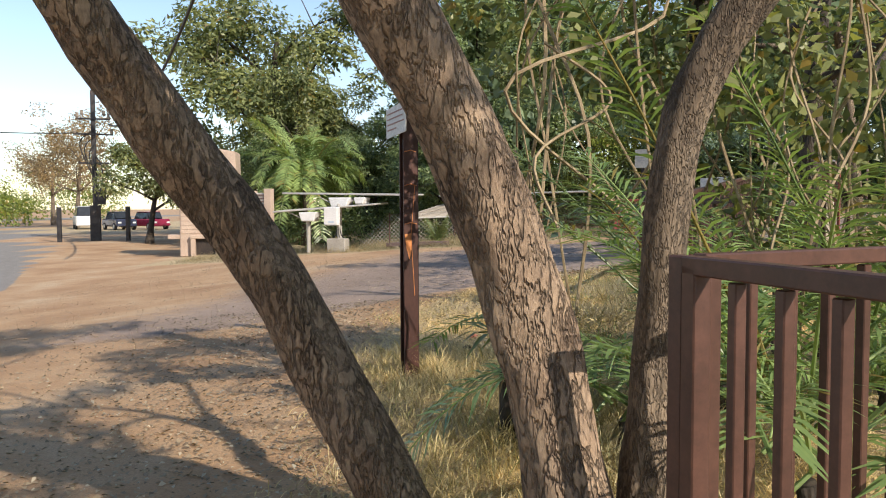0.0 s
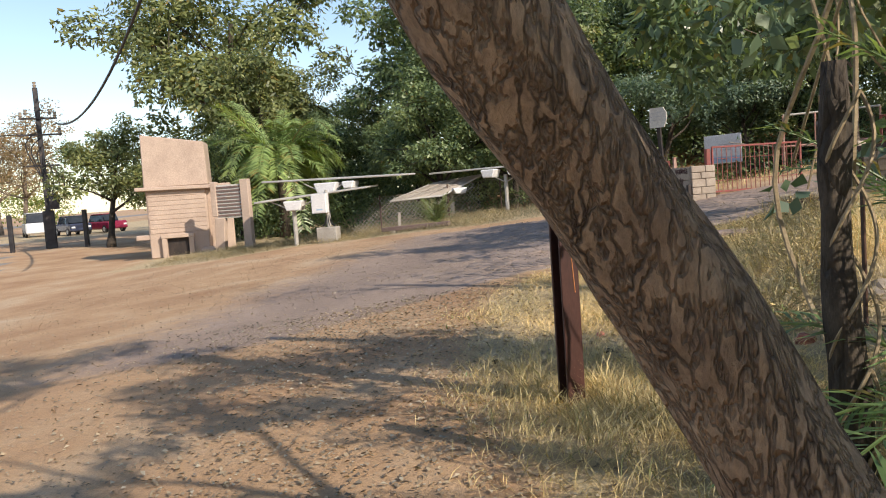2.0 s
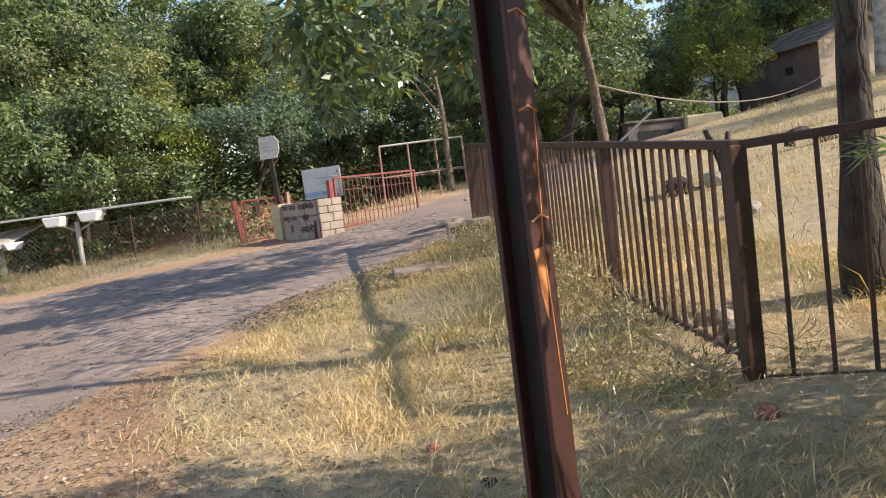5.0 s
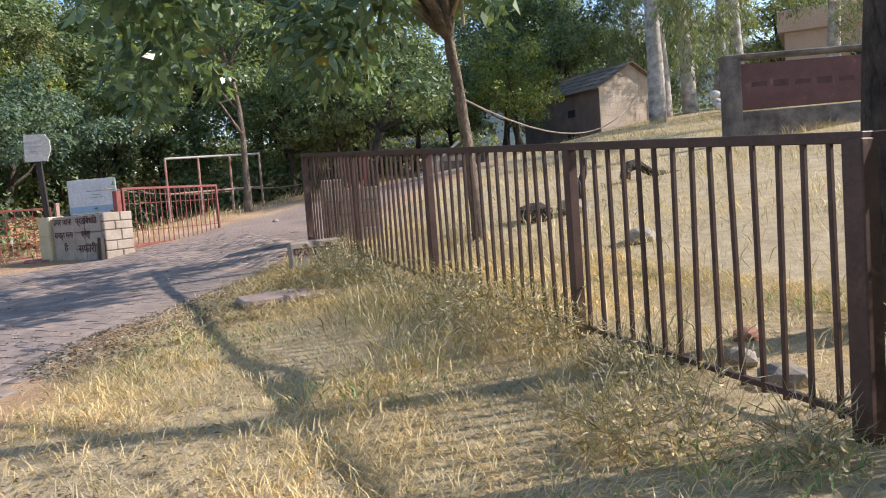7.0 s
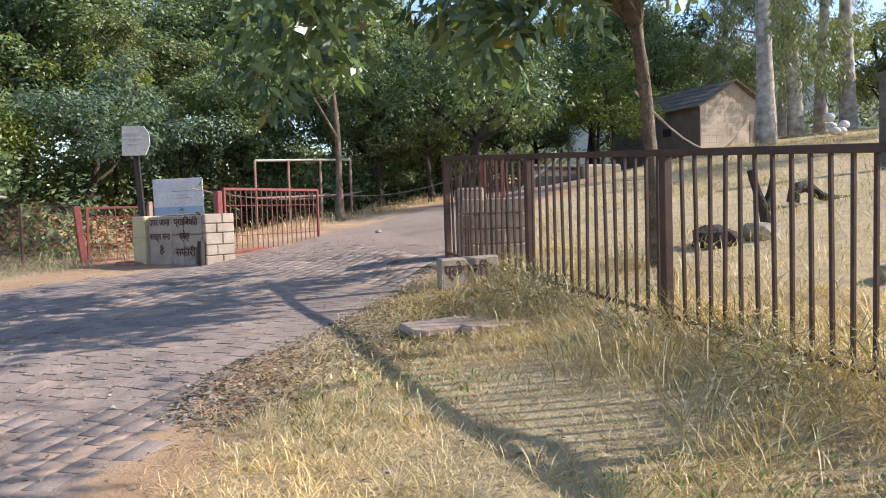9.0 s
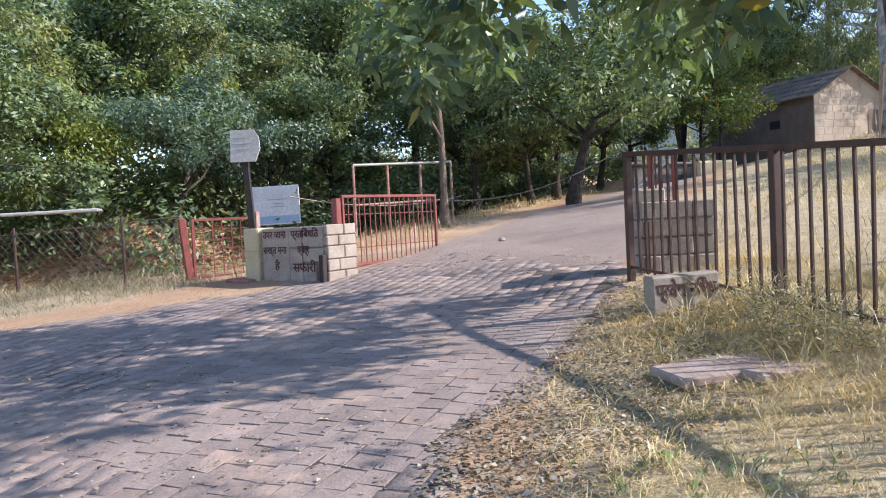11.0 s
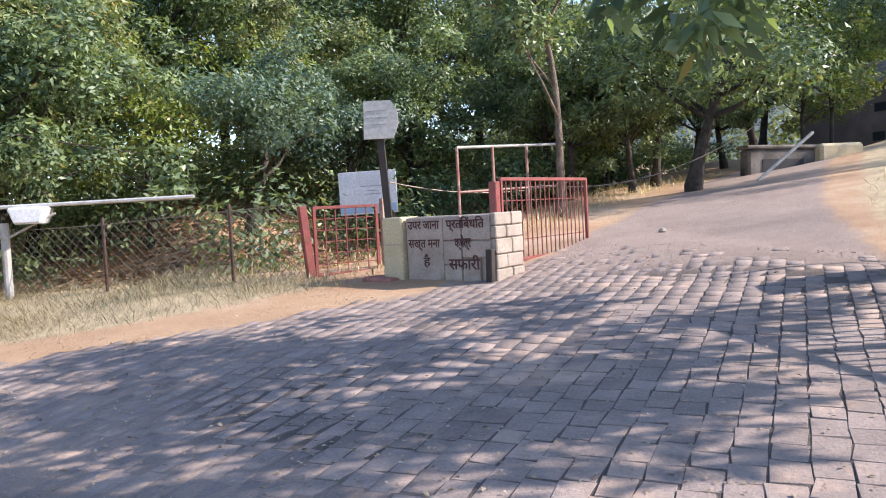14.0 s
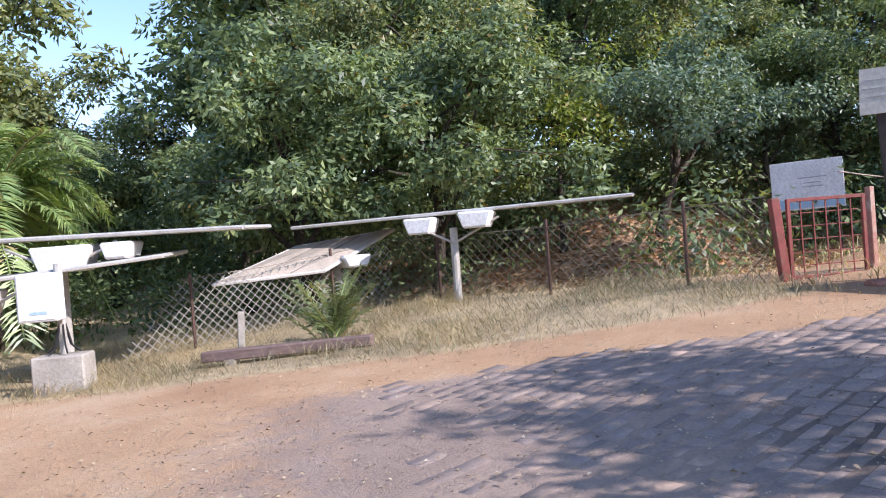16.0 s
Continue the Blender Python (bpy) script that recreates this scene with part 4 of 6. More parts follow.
MIDT = tree("broadleaf_tree", "mid green tree with sunlit lumpy crown", 2, 9.5, 3.6, 2.6, 14500, 0.205, M_LEAF_MID, M_BARK_DARK, 0.2, (-0.4, 0.3), 12, 3, low=1.3, flat=0.7, size_by=0.82)
plant_copies(MIDT, [(4.8, 34.2, 0.86, 30), (-10.2, 46.0, 2.1, 200), (12.5, 35.0, 0.85, 70), (20.0, 41.0, 1.2, 160), (-7.6, 43.0, 1.2, 110), (-3.6, 44.0, 1.02, 40),
                    (-9.5, 50.0, 1.3, 20), (48.0, 28.0, 1.1, 130), (52.0, 20.0, 1.15, 310), (50.0, 11.0, 1.1, 60), (31.0, 40.0, 1.3, 250), (-24, -8, 1.2, 30), (-6, -14, 1.25, 130), (10, -13, 1.2, 230), (24, -6, 1.2, 330)], "wood behind the road")
BLUE = tree("round_tree", "grey green round-headed small tree on dark forked trunk", 3, 5.2, 2.1, 1.9, 9000, 0.15, M_LEAF_BLUE, M_BARK_DARK, 0.13, (0.3, 0.1), 9, 3, low=2.4)
plant_copies(BLUE, [(8.6, 30.6, 1.0, 0), (12.0, 30.5, 0.9, 140)])
LIME = tree("young_tree", "sparse yellow green young tree in sun", 5, 5.5, 1.9, 1.6, 3500, 0.17, M_LEAF_LIME, M_BARK_DARK, 0.09, (0.2, 0.2), 8, 3, low=1.3)
plant_copies(LIME, [(6.3, 31.0, 0.9, 0), (10.8, 33.0, 1.0, 120), (20.5, 28.5, 0.9, 40), (3.6, 41.0, 1.2, 230), (24.3, 22.9, 0.95, 70), (26.0, 24.4, 1.0, 190)])
DARKL = tree("roadside_tree", "dark leafy tree beside the highway", 6, 7.0, 2.7, 1.5, 8000, 0.24, M_LEAF_MID, M_BARK_DARK, 0.2, (0.9, 0.0), 9, 3, low=1.5)
plant_copies(DARKL, [(-16.0, 43.5, 1.0, 60), (-13.0, 41.0, 0.75, 10)])
DRY = tree("dry_tree", "tall half-bare tree with pinkish dry leaves", 7, 12.0, 4.6, 3.0, 5200, 0.30, M_LEAF_DRY, M_BARK_GREY, 0.24, (0.6, 0.2), 11, 4, low=3.0)
plant_copies(DRY, [(-34.5, 75.0, 1.0, 0), (-42.0, 86.0, 1.0, 90)])


def eucalyptus(seed, height, label):
    rng = np.random.default_rng(seed)
    t = thing("eucalyptus", label, "tree")
    bm = bmesh.new()
    line = curve_points([(0, 0, -0.4), (0.05, 0, 1.5), (0.2, 0.15, height * 0.45), (0.1 - 0.5 * (seed % 2), 0.3, height)], 16)
    tube(bm, line, np.linspace(0.36, 0.07, 16), 12, 0.12)
    ends, sizes = [], []
    for i in range(13):
        j = int(rng.integers(5, 15))
        s = line[j]
        a = rng.uniform(0, 6.28)
        e = s + np.array([math.cos(a), math.sin(a), rng.uniform(0.3, 1.0)]) * rng.uniform(1.2, 2.6)
        part("limb", tubed(curve_points([s, (s + e) / 2 + rng.normal(size=3) * 0.2, e], 6), np.linspace(0.09, 0.02, 6), 6, 0.1), M_BARK_EUC, t, smooth=True)
        for _ in range(4):
            ends.append(e + rng.normal(size=3) * 0.7 - np.array([0, 0, rng.uniform(0, 1.6)]))
            sizes.append(rng.uniform(0.4, 0.85))
    part("trunk", bm, M_BARK_EUC, t, "pale peeling bark", smooth=True)
    p, d = clump_points(rng, ends, sizes, 12000, 1.5)
    v, f = leaf_arrays(rng, p, 0.29, 0.05, 1.5, d * 0.2)
    mesh_np("crown", v, f, M_LEAF_EUC, t)
    return t


EUC = eucalyptus(1, 14.0, "tall eucalyptus with pale peeling trunk")
plant_copies(EUC, [(27.8, 18.7, 1.0, 0), (32.0, 18.9, 0.95, 70), (34.5, 17.6, 1.0, 140), (41.0, 20.5, 1.0, 220), (44.0, 14.0, 1.05, 20)], "eucalyptus grove")
EUC2 = eucalyptus(2, 12.5, "leaning eucalyptus with pale trunk and hanging leaves")
plant_copies(EUC2, [(31.0, 19.6, 0.8, 30), (30.5, 13.0, 1.0, 200), (37.0, 23.5, 1.0, 110), (46.0, 24.0, 1.1, 300), (24.5, 10.5, 0.95, 250)], "eucalyptus grove")


SLENDER = tree("slender_tree", "slender pale trunked tree beside the ditch", 91, 7.5, 1.9, 4.2, 3600, 0.16, M_LEAF, M_BARK_GREY, 0.10, (-0.4, 0.4), 7, 3, low=4.0)
plant_copies(SLENDER, [(11.9, 23.7, 1.0, 0)])
SLANT = tree("slanting_tree", "slanting dark tree leaning over the road edge", 92, 6.0, 2.5, 1.6, 7500, 0.17, M_LEAF, M_BARK_DARK, 0.17, (1.6, -0.6), 9, 3, low=2.6)
plant_copies(SLANT, [(15.9, 22.9, 1.0, 0)])


# ---- the large-leaved tree behind the railing ----
def large_leaf_tree():
    rng = np.random.default_rng(31)
    bx, by = 6.70, 12.75
    g = float(H(bx, by))
    t = thing("large_leaved_tree", "spreading tree with large drooping dark green leaves", "tree", (bx, by, g))
    bm = bmesh.new()
    line = curve_points([(0.12, 0, -0.3), (0.06, 0, 0.5), (-0.03, 0, 1.3), (-0.1, 0.05, 2.2), (-0.22, 0.1, 3.1)], 16)
    tube(bm, line, np.linspace(0.085, 0.06, 16), 12, 0.3)
    ends, sizes = [], []
    for e in ((-1.9, 0.6, 3.4), (-2.9, 1.8, 3.2), (-0.9, 2.4, 3.6), (-1.2, -0.8, 4.0), (0.6, 1.4, 3.9), (-3.3, 0.2, 3.8), (-1.6, 3.6, 3.3), (0.9, -0.5, 4.3), (-0.4, 0.6, 4.9)):
        e = np.array(e)
        m = line[-1] * 0.45 + e * 0.55 + np.array([0, 0, 0.35])
        tube(bm, curve_points([line[-3], line[-1] * 0.7 + m * 0.3, m, e], 9), np.linspace(0.075, 0.015, 9), 7, 0.2)
        for _ in range(5):
            q = m + (e - m) * rng.uniform(0.2, 1)
            w = e + rng.normal(size=3) * np.array([0.65, 0.65, 0.32])
            tube(bm, [q, (q + w) / 2, w], [0.018, 0.012, 0.005], 5)
            ends.append(w - np.array([0, 0, 0.45]))
            sizes.append(rng.uniform(0.30, 0.58))
    part("trunk", bm, M_BARK_GREY, t, smooth=True)
    bm = bmesh.new()
    tube(bm, curve_points([(-0.15, 0.0, 2.9), (-0.35, -0.35, 3.15), (-0.62, -0.5, 3.05), (-0.66, -0.52, 2.6)], 10), np.linspace(0.03, 0.018, 10), 6, 0.2)
    part("dead_branch", bm, M_VINE, t, "bare pale hooked branch")
    p, d = clump_points(rng, ends, sizes, 4300, 0.9)
    v, f = leaf_arrays(rng, p, 0.25, 0.10, 0.7, d * 0.55)
    mesh_np("crown", v, f, M_LEAF_BIG, t)


large_leaf_tree()


def dark_trunk_tree():
    """The tree that stands at the head of the railing; its crown shades the grass."""
    x, y = 3.55, 7.6
    t = tree("railing_tree", "dark trunked tree beside iron railing post", 41, 7.5, 2.6, 2.6, 600, 0.14, M_LEAF_MID, M_BARK_DARK, 0.13, (0.4, -0.3), 4, 1, low=3.8)
    t.matrix_world = pose(x, y, float(H(x, y)), 0, 0, 30)


dark_trunk_tree()


# ---- the far side of the road: panels, plinth, netting ----
def quad_slab(name, corners, thick, mat, parent, label=""):
    """A thin slab on four corners, thickened downwards along its normal."""
    c = [Vector(p) for p in corners]
    n = (c[1] - c[0]).cross(c[3] - c[0]).normalized()
    if n.z < 0:
        n = -n
    bm = bmesh.new()
    up = [bm.verts.new(p) for p in c]
    dn = [bm.verts.new(p - n * thick) for p in c]
    bm.faces.new(up)
    bm.faces.new(dn[::-1])
    for i in range(4):
        bm.faces.new((up[i], dn[i], dn[(i + 1) % 4], up[(i + 1) % 4]))
    bmesh.ops.recalc_face_normals(bm, faces=bm.faces)
    return part(name, bm, mat, parent, label)


def panel_table(name, label, corners, cols, posts, boxes=()):
    """A table of solar panels: corners front-left, front-right, back-right, back-left."""
    t = thing(name, label, "solar panel")
    fl, fr, br, bl = [np.array(c, float) for c in corners]
    for i in range(cols):
        a, b = i / cols + 0.006, (i + 1) / cols - 0.006
        p = [fl + (fr - fl) * a, fl + (fr - fl) * b, bl + (br - bl) * b, bl + (br - bl) * a]
        quad_slab("panel", p, 0.035, M_PANEL_BACK, t)
        q = [x * 0.96 + sum(p) / 4 * 0.04 + np.array([0, 0, 0.004]) for x in p]
        quad_slab("glass", q, 0.003, M_PANEL_TOP, t, "dusty glass face")
    edge = [fl, fr, br, bl]
    for i in range(4):
        a, b = edge[i], edge[(i + 1) % 4]
        part("rim", tubed([a - (0, 0, 0.018), b - (0, 0, 0.018)], 0.03, 6), M_ALU, t)
    for (x, y, z) in posts:
        g = float(H(x, y)) - 0.2
        part("post", tubed([(x, y, g), (x, y, z)], 0.065, 10), M_GALV, t)
        for k in (-1, 1):
            d = (fr - fl) / np.linalg.norm(fr - fl) * 0.75 * k
            part("brace", tubed([(x, y, z - 0.25), (x + d[0], y + d[1], z + 0.12)], 0.02, 6), M_GALV, t)
    for (x, y, z, w, h, turn) in boxes:
        bm = boxed((w, 0.5, h), (0, 0, 0), (0, 0, 0), 0.03)
        for v in bm.verts:
            if v.co.z < 0:
                v.co.x *= 0.72
        bmesh.ops.transform(bm, matrix=pose(x, y, z, 0, 0, turn), verts=bm.verts)
        part("white_hood", bm, M_WHITE, t, "white sheet metal hood under panel")
    return t


panel_table("solar_table", "raised solar panel table seen from below on posts", [(-0.05, 28.6, 1.95), (4.66, 25.45, 2.02), (5.3, 26.9, 2.05), (0.7, 30.0, 2.0)], 5,
            [(2.29, 26.98, 1.72)], [(1.85, 27.25, 1.78, 0.5, 0.26, -33), (2.62, 26.75, 1.82, 0.55, 0.26, -33)])
panel_table("solar_table", "tilted dusty solar panel table on short post", [(-1.45, 27.6, 1.14), (0.3, 27.75, 1.20), (1.75, 28.6, 1.80), (0.05, 28.9, 1.62)], 3,
            [(0.62, 28.3, 1.28)], [(0.85, 28.1, 1.30, 0.5, 0.2, 10)])
panel_table("solar_table", "raised solar panel table with pale rim", [(-5.4, 27.1, 2.03), (-1.1, 25.5, 1.93), (-0.6, 26.9, 1.96), (-4.9, 28.4, 2.05)], 4,
            [(-3.36, 26.4, 1.75)], [(-3.3, 26.4, 1.68, 0.75, 0.34, -20), (-2.6, 26.2, 1.74, 0.4, 0.22, -20)])
panel_table("solar_table", "lower solar panel table with pale rim", [(-5.5, 26.0, 1.40), (-2.1, 25.6, 1.64), (-1.8, 26.8, 1.68), (-5.2, 27.2, 1.45)], 3,
            [(-4.35, 26.0, 1.3)], [(-4.3, 26.0, 1.22, 0.6, 0.3, -12)])


def meter_box():
    x, y = -3.36, 25.55
    g = float(H(x, y))
    t = thing("meter_box", "white metal meter box on pole and concrete plinth", "meter box", (x, y, g), -14)
    part("plinth", boxed((0.62, 0.42, 0.5), (0, 0.1, 0.19), (0, 0, 0), 0.02), M_CONCRETE, t)
    part("pole", tubed([(0, 0.15, 0.4), (0, 0.15, 1.55)], 0.05, 10), M_GALV, t)
    b = part("box", boxed((0.46, 0.26, 0.58), (-0.14, -0.06, 1.16), (0, 0, 0), 0.012), M_WHITE, t)
    part("door", boxed((0.42, 0.012, 0.53), (-0.14, -0.195, 1.16), (0, 0, 0), 0.004), M_WHITE, b)
    part("label", boxed((0.2, 0.004, 0.035), (-0.12, -0.204, 0.98)), M_BLUE, b, "small blue print")
    for k in range(6):
        a = k * 1.05
        bm = bmesh.new()
        tube(bm, [(0.03 * math.cos(a), 0.15 + 0.03 * math.sin(a), 0.85), (0.1 * math.cos(a), 0.15 + 0.1 * math.sin(a), 0.55), (0.2 * math.cos(a), 0.15 + 0.2 * math.sin(a), 0.46)], 0.012, 5)
        part("cable", bm, M_BLACK, t)


meter_box()


def chain_link(name, label, a, b, height, cell, slant=0.0, posts=0, r=0.0042, mat=M_WIRE):
    """Diamond netting from a to b; slant cuts the first metres down to the ground."""
    L = math.hypot(b[0] - a[0], b[1] - a[1])
    ux, uy = (b[0] - a[0]) / L, (b[1] - a[1]) / L
    t = thing(name, label, "fence")
    vs, fs = [], []
    nrm = np.array([-uy, ux, 0])

    def wire(p, q):
        p, q = np.array(p), np.array(q)
        d = (q - p) / np.linalg.norm(q - p)
        s = np.cross(d, nrm)
        k = len(vs)
        for c in (p, q):
            for o in (s * r, nrm * r, -s * r):
                vs.append(c + o)
        for i in range(3):
            fs.append((k + i, k + (i + 1) % 3, k + 3 + (i + 1) % 3, k + 3 + i))

    def at(s, h):
        x, y = a[0] + ux * s, a[1] + uy * s
        return (x, y, float(H(x, y)) + h)
    nc, nr = int(L / cell), int(height / cell)
    for i in range(nc):
        for j in range(nr):
            s, h = i * cell, j * cell
            if slant and s < slant * (h + cell) / height:
                continue
            wob = 0.03 * math.sin(s * 2.1)
            if (i + j) % 2 == 0:
                wire(at(s, h + wob), at(s + cell, h + cell + wob))
            else:
                wire(at(s, h + cell + wob), at(s + cell, h + wob))
    mesh_np("netting", np.array(vs), np.array(fs), mat, t)
    part("top_wire", tubed([at(slant, height), at(L * 0.5, height - 0.04), at(L, height)], 0.006, 5), M_WIRE, t)
    for k in range(posts):
        s = L * (k + 0.5) / posts
        p = at(s, -0.2)
        part("post", boxed((0.04, 0.04, height + 0.35), (p[0], p[1], p[2] + height / 2 + 0.1), (0, 0, 20), 0.006), M_IRON, t)
    return t


# pale wire for the sunlit mesh, dark for the shaded: light put into colour
chain_link("chain_link_fence", "torn diamond mesh fence below solar panels", (-2.9, 27.0), (1.6, 28.4), 1.05, 0.07, 1.0, 2, 0.006, M_GALV)
chain_link("chain_link_fence", "sagging diamond mesh fence before dark wood", (1.6, 28.4), (5.0, 23.0), 1.05, 0.075, 0.0, 3)


def timber_beam():
    a, b = (-1.72, 25.3), (0.22, 24.3)
    L = math.hypot(b[0] - a[0], b[1] - a[1])
    t = thing("timber_beam", "long weathered purple brown timber beam lying in grass", "beam", (-0.75, 24.8, float(H(-0.75, 24.8)) + 0.10), math.degrees(math.atan2(b[1] - a[1], b[0] - a[0])))
    part("beam", boxed((L, 0.16, 0.13), (0, 0, 0.0), (0, -2.6, 0), 0.015), M_WOOD, t)
    part("support", boxed((0.16, 0.16, 0.28), (L * 0.36, 0, -0.16), (0, 0, 0), 0.02), M_STONE, t)
    part("support", boxed((0.16, 0.16, 0.28), (-L * 0.33, 0, -0.19), (0, 0, 0), 0.02), M_STONE, t)
    s = thing("stub_post", "short pale concrete stub post in dry grass", "post", (-1.2, 25.9, float(H(-1.2, 25.9))))
    part("stub", boxed((0.09, 0.09, 0.62), (0, 0, 0.25), (2, 3, 0), 0.008), M_CONCRETE, s)


timber_beam()


# ---- shrine and notice stand by the highway ----
def shrine():
    t = thing("plastered_shrine", "pale plastered stepped shrine with small arched niche", "shrine", (-9.15, 31.0, -0.35), 6)
    part("body", boxed((2.1, 1.5, 2.45), (0, 0.75, 1.2), (0, 0, 0), 0.03), M_SHRINE, t)
    for i in range(9):
        part("course", boxed((2.0, 0.03, 0.16), (0.0, -0.01, 0.95 + 0.165 * i), (0, 0, 0), 0.012), M_SHRINE, t)
    part("slab", boxed((2.65, 1.9, 0.13), (-0.05, 0.72, 2.47), (0, 1, 0), 0.02), M_SHRINE, t)
    bm = boxed((2.25, 1.35, 1.9), (0.02, 0.72, 3.48), (0, 0, 0), 0.03)
    for v in bm.verts:
        if v.co.z > 4:
            v.co.z -= 0.24 * max(0, (v.co.x + 0.6)) / 1.2
            v.co.x *= 0.97
    part("upper_block", bm, M_SHRINE, t)
    for x in (-0.52, 0.42):
        part("niche_jamb", boxed((0.18, 0.25, 0.72), (x, -0.08, 0.34), (0, 0, 0), 0.015), M_SHRINE, t)
    part("niche_lintel", boxed((1.16, 0.28, 0.14), (-0.05, -0.08, 0.75), (0, 0, 0), 0.015), M_SHRINE, t)
    part("niche_back", boxed((0.78, 0.02, 0.62), (-0.05, -0.012, 0.36)), M_POST_DARK, t, "dark niche opening")
    part("side_ledge", boxed((0.5, 0.5, 0.18), (-1.28, 0.3, 0.75), (0, 0, 0), 0.02), M_SHRINE, t)
    part("wing_wall", boxed((0.9, 0.25, 2.6), (1.45, 0.5, 1.25), (0, 0, 0), 0.03), M_SHRINE, t)
    part("foot_stone", boxed((0.5, 0.4, 0.3), (1.0, -0.25, 0.12), (4, 0, 20), 0.08), M_SHRINE, t)
    n = thing("notice_stand", "pale concrete stand framing a slatted brown notice", "notice board", (-6.85, 29.4, -0.25), -14)
    part("post", boxed((0.30, 0.26, 2.55), (0.52, 0, 1.2), (0, 0, 0), 0.02), M_SHRINE, n)
    part("post", boxed((0.34, 0.26, 1.3), (-0.5, 0, 0.55), (0, 4, 0), 0.02), M_SHRINE, n)
    part("post", boxed((0.2, 0.24, 1.2), (-0.62, 0, 1.85), (0, 0, 0), 0.02), M_SHRINE, n)
    part("board", boxed((0.95, 0.06, 1.15), (-0.08, -0.02, 1.75), (0, 0, 0), 0.01), M_GREYSIGN, n)
    for i in range(9):
        part("slat", boxed((0.85, 0.03, 0.055), (-0.08, -0.065, 1.28 + 0.12 * i), (0, 0, 0)), M_WOOD, n)


shrine()


def utility_pole():
    x, y = -20.6, 47.3
    g = float(H(x, y))
    t = thing("utility_pole", "dark steel electricity pole with cross arms and cables", "utility pole", (x, y, g), 20)
    part("pole", boxed((0.26, 0.22, 9.2), (0, 0, 4.3), (0, 0, 0), 0.03), M_POLE, t)
    part("pole_guard", boxed((0.6, 0.4, 2.2), (0, 0, 1.0), (0, 0, 0), 0.05), M_POLE, t)
    for z, w in ((7.2, 1.9), (6.3, 2.2), (4.6, 1.7)):
        part("cross_arm", boxed((w, 0.1, 0.1), (0, -0.12, z), (0, 0, 0), 0.01), M_POLE, t)
    for dx, z in ((-0.85, 7.35), (0.85, 7.35), (-0.6, 7.5), (0.6, 7.5), (0, 9.0), (-1.0, 6.45), (1.0, 6.45)):
        part("insulator", tubed([(dx, -0.12, z - 0.12), (dx, -0.12, z), (dx, -0.12, z + 0.05), (dx, -0.12, z + 0.2)], [0.05, 0.12, 0.07, 0.1], 8), M_STONE, t)
    for k in range(7):
        loop = curve_points([(0.1, -0.15, 6.6 - 0.4 * k), (-0.7 + 0.25 * k, -0.25, 5.9 - 0.3 * k), (-0.4 + 0.2 * k, -0.2, 4.6 - 0.3 * k), (0.15, -0.15, 3.4 - 0.2 * k)], 14)
        part("cable_loop", tubed(loop, 0.035, 5), M_BLACK, t)
    part("meter_cabinet", boxed((0.5, 0.35, 0.9), (0.35, -0.2, 2.6), (0, 0, 0), 0.02), M_POLE, t)
    for dx in (-1.6, 2.4):
        p = thing("guard_post", "short dark iron post by electricity pole", "post", (x + dx, y - 1.2, float(H(x + dx, y - 1.2))))
        part("post", boxed((0.22, 0.22, 2.1), (0, 0, 1.0), (0, 0, 0), 0.02), M_POLE, p)
    c = thing("overhead_cable", "thick black overhead cable sagging from electricity pole", "cable")
    part("cable", tubed(sag((x + 0.9, y, g + 6.9), (-6.2, 22.0, 8.6), 1.6, 26), 0.05, 6), M_BLACK, c)
    part("cable", tubed(sag((x - 0.9, y, g + 6.4), (-44, 40.0, 9.5), 1.2, 20), 0.03, 6), M_BLACK, c)


utility_pole()


def car(name, label, at, turn, paint, L=3.9, W=1.65, Hh=1.5, van=False):
    t = thing(name, label, "car", at, turn)
    bm = boxed((L, W, Hh * 0.42), (0, 0, 0.28 + Hh * 0.21), (0, 0, 0), 0.10)
    part("body", bm, paint, t, smooth=False)
    bm = boxed((L * (0.9 if van else 0.55), W * 0.9, Hh * 0.42), (-L * (0.03 if van else 0.05), 0, 0.26 + Hh * 0.60), (0, 0, 0), 0.08)
    for v in bm.verts:
        if v.co.z > 0.3 + Hh * 0.6:
            v.co.x *= 0.86
            v.co.y *= 0.86
    part("cabin", bm, M_GLASS_DARK, t, "dark glazed cabin")
    part("roof", boxed((L * (0.76 if van else 0.44), W * 0.76, 0.07), (-L * 0.04, 0, 0.28 + Hh * 0.81), (0, 0, 0), 0.03), paint, t)
    for sx in (-0.32, 0.32):
        for sy in (-0.46, 0.46):
            w = part("wheel", tubed([(L * sx, W * sy - 0.09, 0.3), (L * sx, W * sy + 0.09, 0.3)], 0.31, 14), M_TYRE, t)
            part("rim", tubed([(L * sx, W * sy - 0.1, 0.3), (L * sx, W * sy + 0.1, 0.3)], 0.18, 10), M_ALU, w)
    for sy in (-0.36, 0.36):
        part("headlight", boxed((0.06, 0.28, 0.14), (L / 2, W * sy, 0.62), (0, 0, 0), 0.02), M_WHITE, t)
    part("bumper", boxed((0.12, W * 0.96, 0.18), (L / 2, 0, 0.42), (0, 0, 0), 0.04), paint, t)
    part("windscreen", boxed((0.04, W * 0.72, Hh * 0.3), (L * (0.40 if van else 0.23), 0, 0.28 + Hh * 0.58), (0, -24 if van else -35, 0), 0.01), M_GLASS_DARK, t)


